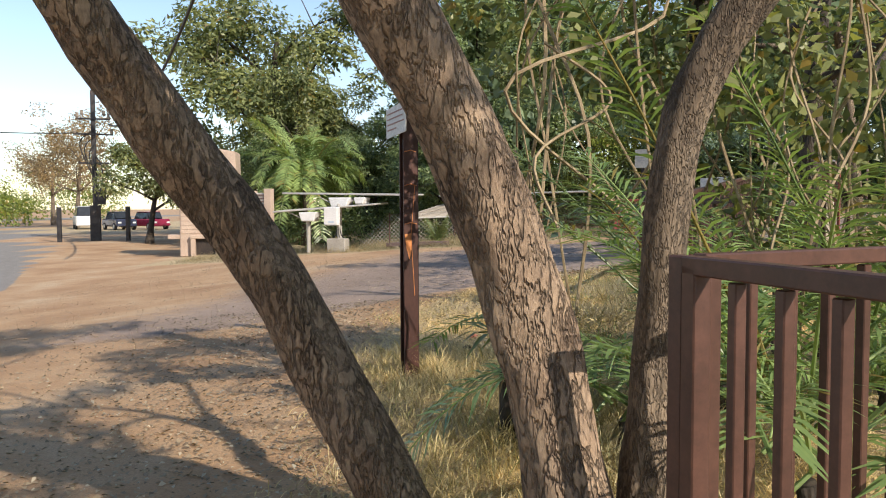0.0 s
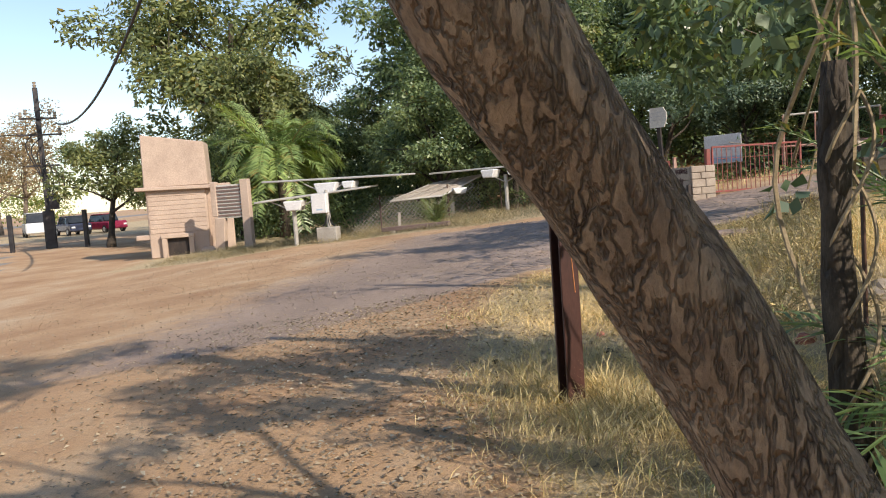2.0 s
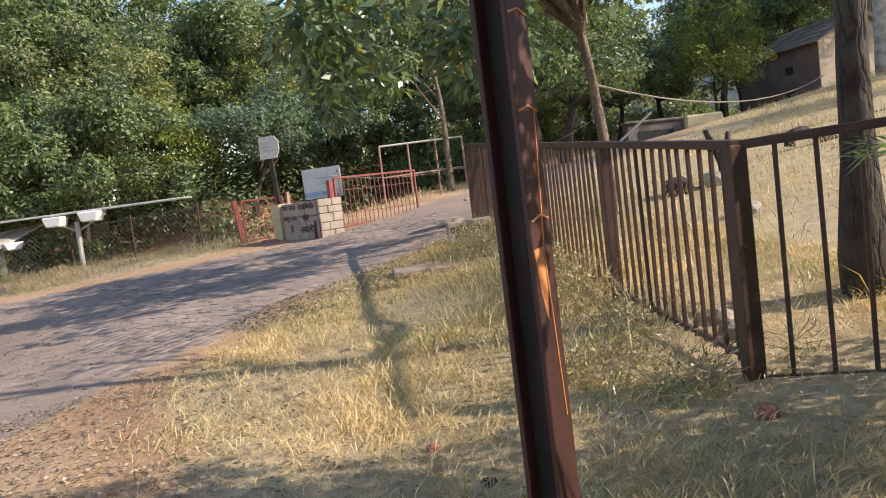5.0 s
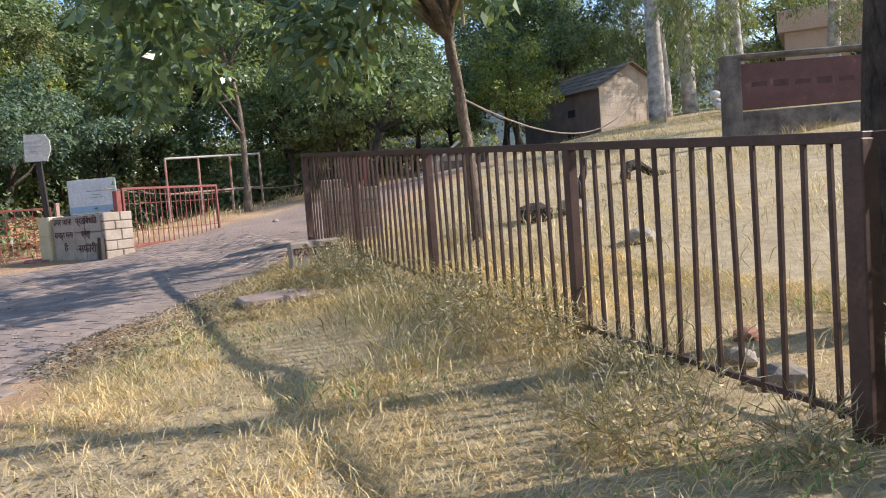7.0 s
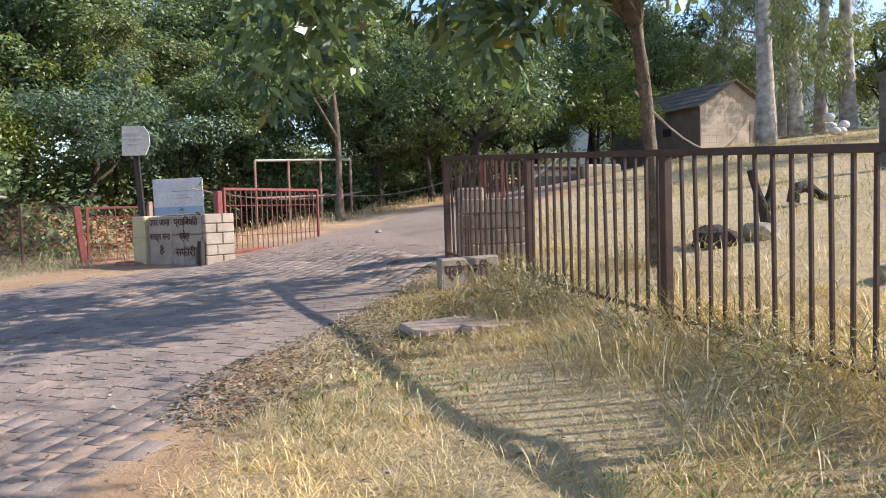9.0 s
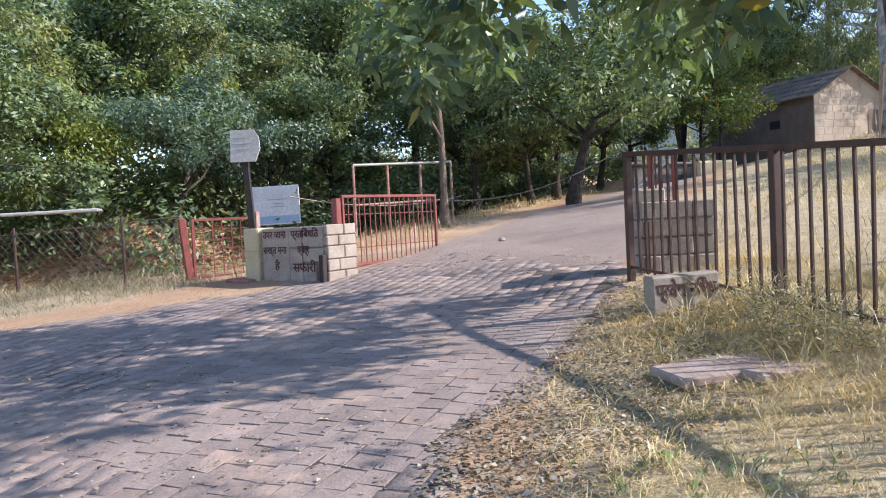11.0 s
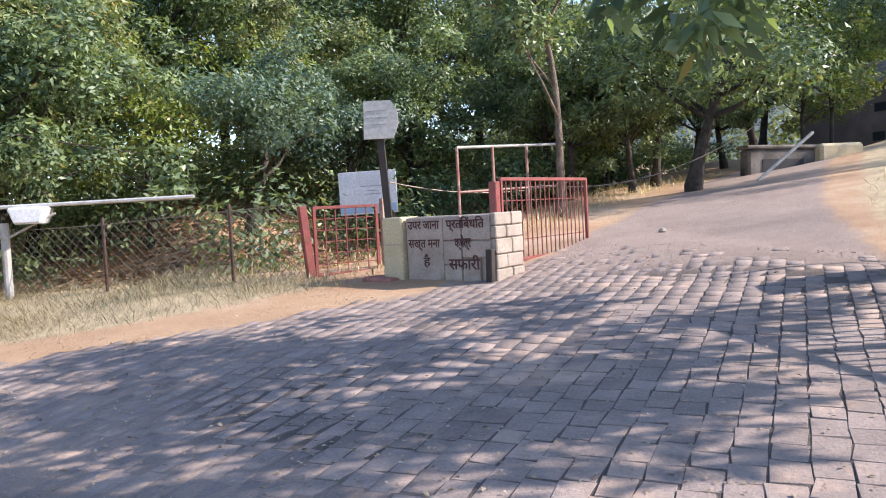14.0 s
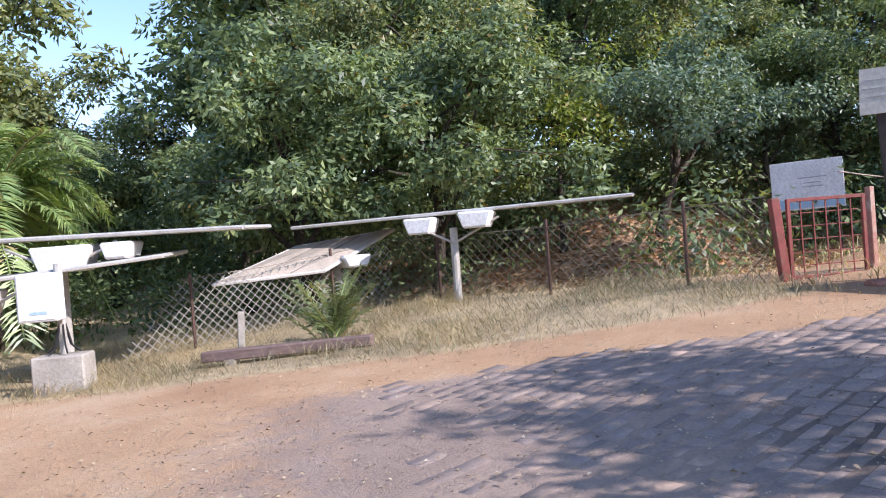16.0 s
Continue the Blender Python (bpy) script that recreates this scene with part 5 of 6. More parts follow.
for nm, lb, x, y, tn, pt, van in (("van", "white van coming along the highway", -31.4, 70.0, -62, M_CARPAINT, True),
                                  ("parked_car", "dark blue car parked under roadside trees", -27.0, 66.5, -50, M_CARPAINT_BLUE, False),
                                  ("parked_car", "maroon car parked under roadside trees", -25.0, 68.0, -40, M_CARPAINT_RED, False)):
    car(nm, lb, (x, y, float(H(x, y))), tn, pt, 4.3 if van else 3.9, 1.8 if van else 1.65, 2.1 if van else 1.5, van)


# ---- up the slope: hut, billboard, house ----
def hut():
    rng = np.random.default_rng(5)
    cx, cy = 28.0, 21.2
    g = 3.0
    ang = -26
    t = thing("stone_hut", "weathered stone hut with gabled mossy roof", "hut", (cx, cy, g), ang)
    W, D, E, A = 3.2, 5.6, 2.2, 3.15
    bm = bmesh.new()
    pr = [(0, 0), (W, 0), (W, E), (W / 2, A), (0, E)]
    f0 = [bm.verts.new((px, 0, pz)) for px, pz in pr]
    f1 = [bm.verts.new((px, D, pz)) for px, pz in pr]
    bm.faces.new(f0)
    bm.faces.new(f1[::-1])
    for i in range(5):
        bm.faces.new((f0[i], f1[i], f1[(i + 1) % 5], f0[(i + 1) % 5]))
    bmesh.ops.recalc_face_normals(bm, faces=bm.faces)
    # walls darker than the sunlit gable: shade put into their colour
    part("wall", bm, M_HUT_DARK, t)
    bm = bmesh.new()
    bm.faces.new([bm.verts.new((px, -0.030, pz)) for px, pz in pr])
    back = bmesh.ops.extrude_face_region(bm, geom=bm.faces[:])
    bmesh.ops.translate(bm, vec=(0, 0.026, 0), verts=[v for v in back["geom"] if isinstance(v, bmesh.types.BMVert)])
    bmesh.ops.recalc_face_normals(bm, faces=bm.faces)
    part("gable_render", bm, M_HUT, t, "pale rendered gable")
    z = 0.0
    while z < A - 0.15:
        h = 0.26
        x0, x1 = 0.0, W
        if z + h > E:
            k = (z + h - E) / (A - E)
            x0, x1 = W / 2 * k, W - W / 2 * k
        x = x0
        while x < x1 - 0.05:
            w = min(rng.uniform(0.3, 0.55), x1 - x)
            if not (2.3 < x + w / 2 < 3.05 and z < 1.7):
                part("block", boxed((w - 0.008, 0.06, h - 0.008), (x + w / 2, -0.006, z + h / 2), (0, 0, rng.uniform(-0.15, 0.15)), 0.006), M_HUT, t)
            x += w
        z += h
    part("door", boxed((0.5, 0.05, 1.66), (2.68, -0.02, 0.83), (0, 0, 0), 0.01), M_HUT_DARK, t, "recessed brown door")
    part("window", boxed((0.02, 0.5, 0.3), (-0.012, 1.9, 1.35)), M_BLACK, t, "dark broken opening")
    part("window", boxed((0.02, 0.5, 0.3), (-0.012, 2.0, 0.35)), M_BLACK, t, "dark broken opening")
    for s in (-1, 1):
        th = math.degrees(math.atan2(A - E, W / 2))
        sl = math.hypot(A - E, W / 2) + 0.25
        for r in range(5):
            for c in range(9):
                f = (r + 0.5) / 5 * sl
                px = W / 2 + s * f * math.cos(radians(th))
                pz = A + 0.06 - f * math.sin(radians(th)) + 0.012 * (c % 2)
                part("roof_tile", boxed((sl / 5 + 0.04, (D + 0.5) / 9 - 0.01, 0.05), (px, -0.25 + (D + 0.5) * (c + 0.5) / 9, pz), (0, s * th - 3 * s, rng.uniform(-1.5, 1.5)), 0.01), M_ROOF, t)


hut()


def billboard():
    a, b = np.array([16.0, 12.35]), np.array([18.6, 9.4])
    L = float(np.linalg.norm(b - a))
    yaw = math.degrees(math.atan2(b[1] - a[1], b[0] - a[0]))
    g = float(H(*a)) - 0.1
    t = thing("billboard", "rusted red billboard sheet set in sooty stone frame", "billboard", (a[0], a[1], g), yaw)
    part("base_wall", boxed((L, 0.35, 0.75), (L / 2, 0.17, 0.45), (0, -1, 0), 0.03), M_BILLSTONE, t)
    part("pillar", boxed((0.34, 0.4, 2.0), (0.17, 0.17, 1.0), (0, 0, 0), 0.03), M_BILLSTONE, t)
    part("pillar", boxed((0.34, 0.4, 2.0), (L - 0.17, 0.17, 1.05), (0, 0, 0), 0.03), M_BILLSTONE, t)
    part("sheet", boxed((L - 0.7, 0.04, 1.0), (L / 2, 0.06, 1.36), (0, -1, 0), 0.008), M_BILL, t)
    part("coping", boxed((L + 0.06, 0.42, 0.1), (L / 2, 0.17, 2.02), (0, -1, 0), 0.02), M_BILLSTONE, t)
    for k in range(5):
        part("writing", boxed((0.34, 0.006, 0.10 + 0.05 * (k % 2)), (0.75 + 0.5 * k, 0.036, 1.38), (0, -1, 0)), M_POST, t)


billboard()


def house():
    t = thing("house", "pink beige flat-roofed house behind eucalyptus trees", "house", (35.2, 15.8, 4.4), -79)
    part("wall", boxed((9, 6, 3.0), (4.5, 3, 1.3), (0, 0, 0), 0.02), M_PINKWALL, t)
    part("roof", boxed((9.5, 6.5, 0.25), (4.5, 3, 2.9), (0, 0, 0), 0.02), M_PINKWALL, t)
    part("parapet", boxed((9.5, 0.2, 0.7), (4.5, -0.15, 3.35), (0, 0, 0), 0.02), M_PINKWALL, t)
    part("sunshade", boxed((2.0, 0.6, 0.1), (3.2, -0.3, 1.85), (0, 0, 0), 0.01), M_PINKWALL, t)
    w = part("window", boxed((1.4, 0.06, 1.1), (3.2, -0.02, 1.2), (0, 0, 0), 0.01), M_GLASS_DARK, t)
    part("window_frame", boxed((0.05, 0.09, 1.1), (3.2, -0.02, 1.2)), M_PINKWALL, w)
    s = thing("refuse_pile", "heap of white sacks at the foot of trees", "rubbish", (29.6, 17.0, float(H(29.6, 17.0))))
    rng = np.random.default_rng(3)
    for k in range(6):
        bm = bmesh.new()
        bmesh.ops.create_icosphere(bm, subdivisions=2, radius=0.2)
        for v in bm.verts:
            v.co *= 1 + 0.25 * noise.noise(v.co * 4 + Vector((k * 3, 0, 0)))
            v.co.z *= 0.75
        bmesh.ops.translate(bm, vec=(rng.uniform(-0.5, 0.5), rng.uniform(-0.5, 0.5), 0.15 + 0.25 * (k % 3)), verts=bm.verts)
        part("sack", bm, M_RUBBISH, s, smooth=True)


house()


def yellow_block():
    x, y = 21.1, 21.65
    g = float(H(x, y)) - 0.72
    t = thing("culvert_wall", "sooty culvert wall ending in a faded yellow block", "wall", (x, y, g), -32)
    part("end_block", boxed((1.3, 0.7, 1.05), (0, 0, 0.55), (0, 0, 0), 0.07), M_CREAM, t, "faded yellow plastered end")
    part("parapet", boxed((2.0, 0.45, 1.35), (-1.62, 0.12, 0.32), (0, 1.5, 0), 0.06), M_BILLSTONE, t)
    part("coping", boxed((2.1, 0.55, 0.10), (-1.62, 0.12, 1.04), (0, 1.5, 0), 0.03), M_BILLSTONE, t)
    part("opening", boxed((1.2, 0.02, 0.75), (-1.62, -0.116, 0.35), (0, 1.5, 0)), M_BLACK, t, "dark culvert mouth")
    px, py = 16.4, 21.6
    p = thing("fallen_pipe", "pale pipe leaning beside slanting tree", "pipe", (px, py, float(H(px, py))))
    part("pipe", tubed([(0, 0, 0), (1.25, -0.75, 1.05)], 0.04, 8), M_GALV, p)


yellow_block()

# wires slung between the trees by the gateway
for a, b, d in (((12.0, 24.4, 2.0), (16.6, 21.6, 3.2), 0.5), ((9.2, 26.0, 2.2), (14.0, 25.0, 2.1), 0.25), ((6.6, 12.9, 2.7), (25.5, 18.5, 4.4), 0.9)):
    w = thing("slung_wire", "thin pale wire slung between trees", "wire")
    part("wire", tubed(sag(a, b, d, 16), 0.014, 5), M_WIRE, w)


# ---- railing beyond the head post, with loose stones behind ----
def railing_return():
    t = thing("railing", "dark iron railing turning away behind creepers", "fence")
    a, b = np.array([1.92, 7.42, 1.55]), np.array([3.0, 5.6, 1.62])
    L = float(np.linalg.norm((b - a)[:2]))
    u = (b - a) / L
    yaw = math.degrees(math.atan2(u[1], u[0]))
    c = (a + b) / 2
    part("top_rail", boxed((L, 0.05, 0.05), (c[0], c[1], c[2] - 0.03), (0, -2, yaw), 0.004), M_IRON, t)
    part("bottom_rail", boxed((L, 0.035, 0.03), (c[0], c[1], c[2] - 1.30), (0, -2, yaw), 0.004), M_IRON, t)
    for i in range(1, 11):
        p = a + u * 0.20 * i
        part("bar", boxed((0.026, 0.026, 1.36), (p[0], p[1], p[2] - 0.73), (0, 0.7 * math.sin(i * 3), yaw), 0.003), M_IRON, t)


railing_return()


def rock(name, label, at, size, mat, seed, category="stone"):
    bm = bmesh.new()
    bmesh.ops.create_icosphere(bm, subdivisions=2, radius=1.0)
    for v in bm.verts:
        v.co *= 1 + 0.3 * noise.noise(v.co * 1.6 + Vector((seed * 5.1, 0, 0)))
        v.co = Vector((v.co.x * size[0], v.co.y * size[1], v.co.z * size[2]))
    ob = part(name, bm, mat)
    ob.matrix_world = pose(*at, 0, 0, seed * 47)
    return tagged(ob, label, category)


for i, (x, y, s, m, lb) in enumerate(((2.75, 8.2, 0.11, M_STONE, "reddish rough stone lying behind railing"), (2.5, 7.9, 0.13, M_STONE, "pale rough stone lying behind railing"),
                                      (3.2, 8.3, 0.09, M_BRICK, "reddish rough stone lying behind railing"), (1.47, 7.07, 0.08, M_BRICK, "broken red brick piece in dry grass"),
                                      (0.35, 8.3, 0.045, M_BRICK, "small red brick crumb in dry grass"), (-0.6, 7.9, 0.035, M_BARK_DARK, "dark clod on dry grass"),
                                      (0.25, 7.7, 0.04, M_BARK_DARK, "dark clod on dry grass"), (6.3, 10.3, 0.2, M_STONE, "grey stone on grassy slope"),
                                      (8.0, 12.6, 0.3, M_BARK_DARK, "dark heap of stones on grassy slope"), (8.4, 12.2, 0.25, M_STONE, "grey stone on grassy slope"),
                                      (6.5, 20.6, 0.12, M_STONE, "pale stone by notice wall"), (9.6, 20.0, 0.08, M_STONE, "small pale stone at road edge"))):
    rock("stone", lb, (x, y, float(H(x, y)) + s * 0.25), (s, s * 0.8, s * 0.6), m, i + 1)

slab = thing("stone_slab", "flat broken pinkish stone slab in dry grass", "stone slab", (3.85, 12.85, float(H(3.85, 12.85))), -28)
for k, (dx, dy, w, d) in enumerate(((-0.42, 0.02, 0.6, 0.40), (0.14, 0.12, 0.50, 0.32), (0.05, -0.20, 0.74, 0.22), (0.6, 0.0, 0.36, 0.30))):
    part("slab_piece", boxed((w, d, 0.07), (dx, dy, -0.008), (2 - k, k - 2, 3 * k), 0.015), M_SLAB, slab)


def dead_stump():
    x, y = 8.6, 12.2
    t = thing("dead_stump", "dark forked dead stump on the grassy slope", "stump", (x, y, float(H(x, y))))
    part("trunk", tubed(curve_points([(0, 0, -0.15), (0.02, 0, 0.25), (-0.08, 0.05, 0.52), (-0.18, 0.11, 0.80)], 10), np.linspace(0.08, 0.035, 10), 9, 0.4), M_BARK_DARK, t, smooth=True)
    part("limb", tubed(curve_points([(0.01, 0, 0.3), (0.10, -0.04, 0.52), (0.13, -0.06, 0.74)], 7), np.linspace(0.065, 0.03, 7), 8, 0.4), M_BARK_DARK, t, smooth=True)
    x, y = 11.6, 12.5
    f = thing("fallen_log", "dark curled dead log lying on the slope", "log", (x, y, float(H(x, y))))
    part("log", tubed(curve_points([(-0.32, 0.2, 0.02), (-0.28, 0.17, 0.2), (-0.1, 0.08, 0.26), (0.2, -0.1, 0.10), (0.75, -0.4, 0.06)], 16), np.linspace(0.10, 0.04, 16), 9, 0.4), M_BARK_DARK, f, smooth=True)


dead_stump()


# ---- palms ----
def frond_arrays(rng, base, heading, length, rise, droop, pairs, leaf, width):
    """Leaflets of one palm frond along an arching rib, and the rib's points."""
    n = 14
    s = np.linspace(0, 1, n)
    d = np.array([math.cos(heading), math.sin(heading), 0])
    rib = np.array(base) + np.outer(s * length * (1 - 0.15 * s), d)
    rib[:, 2] += length * (rise * s - droop * s**2)
    side = np.array([-d[1], d[0], 0])
    vs = []
    for k in range(pairs):
        f = 0.16 + 0.84 * (k + rng.uniform(0, 0.6)) / pairs
        x = f * (n - 1)
        i = min(int(x), n - 2)
        p = rib[i] + (rib[i + 1] - rib[i]) * (x - i)
        tang = rib[i + 1] - rib[i]
        tang /= np.linalg.norm(tang)
        for sg in (-1, 1):
            dirn = side * sg * 0.85 + tang * rng.uniform(0.45, 0.8) + np.array([0, 0, rng.uniform(-0.1, 0.4)])
            dirn /= np.linalg.norm(dirn)
            L = leaf * (1 - 0.5 * abs(f - 0.45)) * rng.uniform(0.8, 1.1)
            nn = np.cross(dirn, tang)
            w = np.cross(nn, dirn)
            w = w / (np.linalg.norm(w) + 1e-9) * width
            tip = p + dirn * L - np.array([0, 0, L * 0.22])
            m = p + dirn * L * 0.4
            vs += [p, m + w, tip, m - w]
    return rib, vs


def palm(name, label, at, fronds, length, trunk, leaf, width, mat, seed, rise=(0.5, 1.1), droop=(0.5, 0.95), pairs=34, rib_r=0.014):
    rng = np.random.default_rng(seed)
    t = thing(name, label, "palm", at)
    if trunk:
        part("trunk", tubed([(0, 0, -0.2), (0.03, 0, trunk * 0.5), (0, 0, trunk)], [0.24, 0.2, 0.2] if trunk > 1 else [0.07, 0.06, 0.05], 10, 0.4), M_BARK_DARK, t, smooth=True)
    vs, bm = [], bmesh.new()
    for k in range(fronds):
        b = (rng.normal() * 0.08, rng.normal() * 0.08, trunk + rng.uniform(-0.05, 0.1))
        rib, v = frond_arrays(rng, b, k * 2.4 + rng.uniform(-0.3, 0.3), length * rng.uniform(0.75, 1.1), rng.uniform(*rise), rng.uniform(*droop), pairs, leaf, width)
        vs += v
        tube(bm, rib, np.linspace(rib_r, rib_r * 0.25, len(rib)), 5)
    part("ribs", bm, M_PALM, t)
    mesh_np("fronds", np.array(vs), np.arange(len(vs)).reshape(-1, 4), mat, t)
    return t


palm("date_palm", "feathery date palm with arching light green fronds", (-5.75, 33.9, 0.1), 52, 3.0, 2.75, 0.62, 0.026, M_PALM, 3, (0.3, 1.45), (0.5, 1.3), 62, 0.03)
for i, (x, y, n, L, rs) in enumerate(((1.05, 4.45, 12, 1.75, (0.5, 1.2)), (1.75, 3.95, 14, 1.9, (0.6, 1.5)), (1.75, 4.9, 13, 1.8, (0.6, 1.4)), (2.5, 4.4, 12, 2.1, (0.8, 1.6)), (1.5, 3.2, 9, 1.6, (0.6, 1.4)))):
    palm("palm_clump", "bushy young date palm clump with stiff spiky leaflets", (x, y, float(H(x, y))), n, L, 0.15, 0.30, 0.009, M_FERN, 50 + i, rs, (0.35, 0.8), 38, 0.012)
palm("spiky_plant", "small spiky grey green plant in dry grass", (-0.12, 25.05, float(H(-0.12, 25.05))), 34, 0.62, 0.05, 0.16, 0.011, M_LEAF_EUC, 77, (0.9, 1.9), (0.3, 0.7), 20, 0.008)


# ---- creeper thicket behind the gate ----
def thicket(name, label, seed, centres, radii, count, leaf, mat, slim=0.45, droop=0.4, flat=0.8, kind="", category="bush"):
    rng = np.random.default_rng(seed)
    p, d = clump_points(rng, centres, radii, count, flat)
    v, f = leaf_arrays(rng, p, leaf, leaf * slim, droop, d * 0.5)
    ob = mesh_np(name, v, f, mat)
    return tagged(ob, label, category, kind=kind)


thicket("creeper_thicket", "tangled leafy creeper thicket over palm clumps", 61, [(2.0, 5.3, 2.6), (2.9, 5.2, 2.2), (1.5, 5.6, 3.3), (2.4, 5.4, 3.6), (2.3, 5.0, 3.4), (0.9, 5.3, 3.5), (4.2, 3.6, 1.4), (3.6, 5.4, 1.4),
         (0.7, 5.6, 2.75), (1.2, 5.8, 2.6), (0.2, 5.9, 3.1), (1.7, 5.9, 2.4), (2.3, 5.7, 1.5), (3.0, 4.9, 0.9)],
        [0.7, 0.8, 0.55, 0.6, 0.5, 0.45, 0.8, 0.7, 0.4, 0.45, 0.35, 0.5, 0.45, 0.6], 6000, 0.10, M_LEAF_MID, 0.6, kind="stuff")
thicket("creeper_leaves", "heart-shaped pale green creeper leaves on wire", 62, [(1.35, 6.15, 1.62), (1.5, 6.3, 1.45), (0.75, 5.75, 1.3), (1.0, 5.9, 2.4), (0.5, 5.6, 2.2), (0.2, 5.9, 2.5)], [0.12, 0.14, 0.12, 0.3, 0.25, 0.25], 130, 0.10, M_LEAF_BLUE, 0.85, category="creeper")

vine = thing("hanging_vines", "bare pale looping vines hanging in thicket", "vine", (1.2, 5.0, 0))
rngv = np.random.default_rng(8)
for k in range(34):
    x, y = rngv.uniform(-0.75, 1.6), rngv.uniform(-0.55, 0.8)
    z0, z1 = rngv.uniform(2.4, 4.2), rngv.uniform(0.2, 1.6)
    q = rngv.normal(size=(3, 3)) * np.array([0.22, 0.2, 0.15])
    pts = curve_points([(x, y, z0), (x + q[0, 0], y + q[0, 1], z0 * 0.7 + z1 * 0.3), (x + q[1, 0], y + q[1, 1], z0 * 0.35 + z1 * 0.65), (x + q[2, 0] + 0.1, y + q[2, 1], z1)], 18)
    part("vine", tubed(pts, rngv.uniform(0.005, 0.014), 5), M_VINE, vine)
dk = thing("thicket_stem", "dark crooked stem inside creeper thicket", "tree", (1.75, 5.7, float(H(1.75, 5.7))))
part("trunk", tubed(curve_points([(0, 0, -0.2), (-0.06, 0.03, 1.2), (0.1, 0, 2.6), (-0.1, 0.1, 4.2)], 14), np.linspace(0.12, 0.06, 14), 9, 0.3), M_BARK_DARK, dk, smooth=True)

# unseen trees behind the start, added so their crowns dapple the ground with shade
TALL = tree("shade_tree", "unseen tree behind the start, added to cast dappled shade", 44, 10.5, 3.0, 4.0, 2300, 0.17, M_LEAF_MID, M_BARK_DARK, 0.2, (0.5, -0.6), 10, 3, low=4.6)
plant_copies(TALL, [(2.8, -5.2, 0.9, 200), (-0.8, -5.5, 0.95, 290), (-4.2, -6.0, 1.0, 60)])

# ---- undergrowth of the wood ----
rngu = np.random.default_rng(70)
cs, rs = [], []
for k in range(270):
    x = rngu.uniform(-9, 30)
    y = float(ditch_y(np.array(x))) + rngu.uniform(5.0 if x < 6 else 3.0, 14)
    if abs(x - 8.4) < 1.6 and y < 33:
        continue
    cs.append((x, y, float(H(x, y)) + rngu.uniform(0.2, 1.3)))
    rs.append(rngu.uniform(0.7, 1.5))
for k in range(90):
    x = rngu.uniform(13, 34)
    y = float(ditch_y(np.array(x))) + rngu.uniform(0.8, 4.5)
    cs.append((x, y, float(H(x, y)) + rngu.uniform(0.2, 1.5)))
    rs.append(rngu.uniform(0.6, 1.1))
tagged(thicket("undergrowth", "dark leafy undergrowth beneath the trees", 71, cs, rs, 70000, 0.17, M_LEAF, kind="stuff"), category="undergrowth")
cs, rs = [], []
for k in range(380):
    x = rngu.uniform(-13, 62)
    y = 50 + rngu.uniform(0, 12) - 0.25 * max(0, x - 20)
    cs.append((x, y, rngu.uniform(0.5, 13) if k % 2 and not -9 < x < -0.5 else rngu.uniform(0.5, 5.0)))
    rs.append(rngu.uniform(1.6, 2.8))
for k in range(130):
    a = rngu.uniform(0, 1)
    cs.append((60 + rngu.uniform(-4, 8), -25 + 70 * a, 3 + rngu.uniform(0, 11)))
    rs.append(rngu.uniform(1.6, 2.8))
thicket("far_woods", "distant mixed green woods closing the view", 72, cs, rs, 80000, 0.5, M_LEAF_MID, kind="stuff", category="woods")
cs, rs = [], []
for k in range(60):
    a = k / 60
    cs.append((-38 - 30 * a + rngu.uniform(-4, 2), 62 + 70 * a + rngu.uniform(-3, 3), rngu.uniform(0.6, 3.5)))
    rs.append(rngu.uniform(1.2, 2.4))
for k in range(40):
    cs.append((-70 + rngu.uniform(-20, 45), 125 + rngu.uniform(0, 12), rngu.uniform(1, 8)))
    rs.append(rngu.uniform(2, 4))
thicket("roadside_scrub", "sunlit green scrub lining the far highway", 73, cs, rs, 14000, 0.5, M_LEAF_LIME, kind="stuff", category="scrub")
cs, rs = [], []
for k in range(150):
    a = 2 * math.pi * k / 150
    x, y = 70 * math.cos(a), 10 + 62 * math.sin(a)
    if y > 12 or x > 35:
        continue
    cs.append((x, y, rngu.uniform(1, 9)))
    rs.append(rngu.uniform(2.5, 4.5))
thicket("rear_woods", "woods closing the far side of the highway", 74, cs, rs, 8000, 0.9, M_LEAF_MID, kind="stuff", category="woods")

# far bluish hill beyond the eucalyptus grove
hx, hy = np.meshgrid(np.linspace(-240, 240, 25), np.linspace(-70, 70, 13))
hz = 62 * np.exp(-(hx / 130) ** 2 - (hy / 42) ** 2) * (1 + 0.12 * np.sin(hx * 0.05) * np.cos(hy * 0.08)) - 6
hv = np.stack([hx, hy, hz], -1).reshape(-1, 3)
hi = np.arange(25 * 13).reshape(13, 25)
hf = np.stack([hi[:-1, :-1], hi[:-1, 1:], hi[1:, 1:], hi[1:, :-1]], -1).reshape(-1, 4)
M_HILL = surface("wooded_hill", (0.10, 0.13, 0.12), (0.17, 0.20, 0.18), 0.05, 0.6, 0.95, relief=0)
hill = mesh_np("backdrop", hv, hf, M_HILL, smooth=True)
hill.matrix_world = pose(280, 138, 0, 0, 0, -60)
tagged(hill, "hazy wooded hill in the distance", "hill", kind="structure")


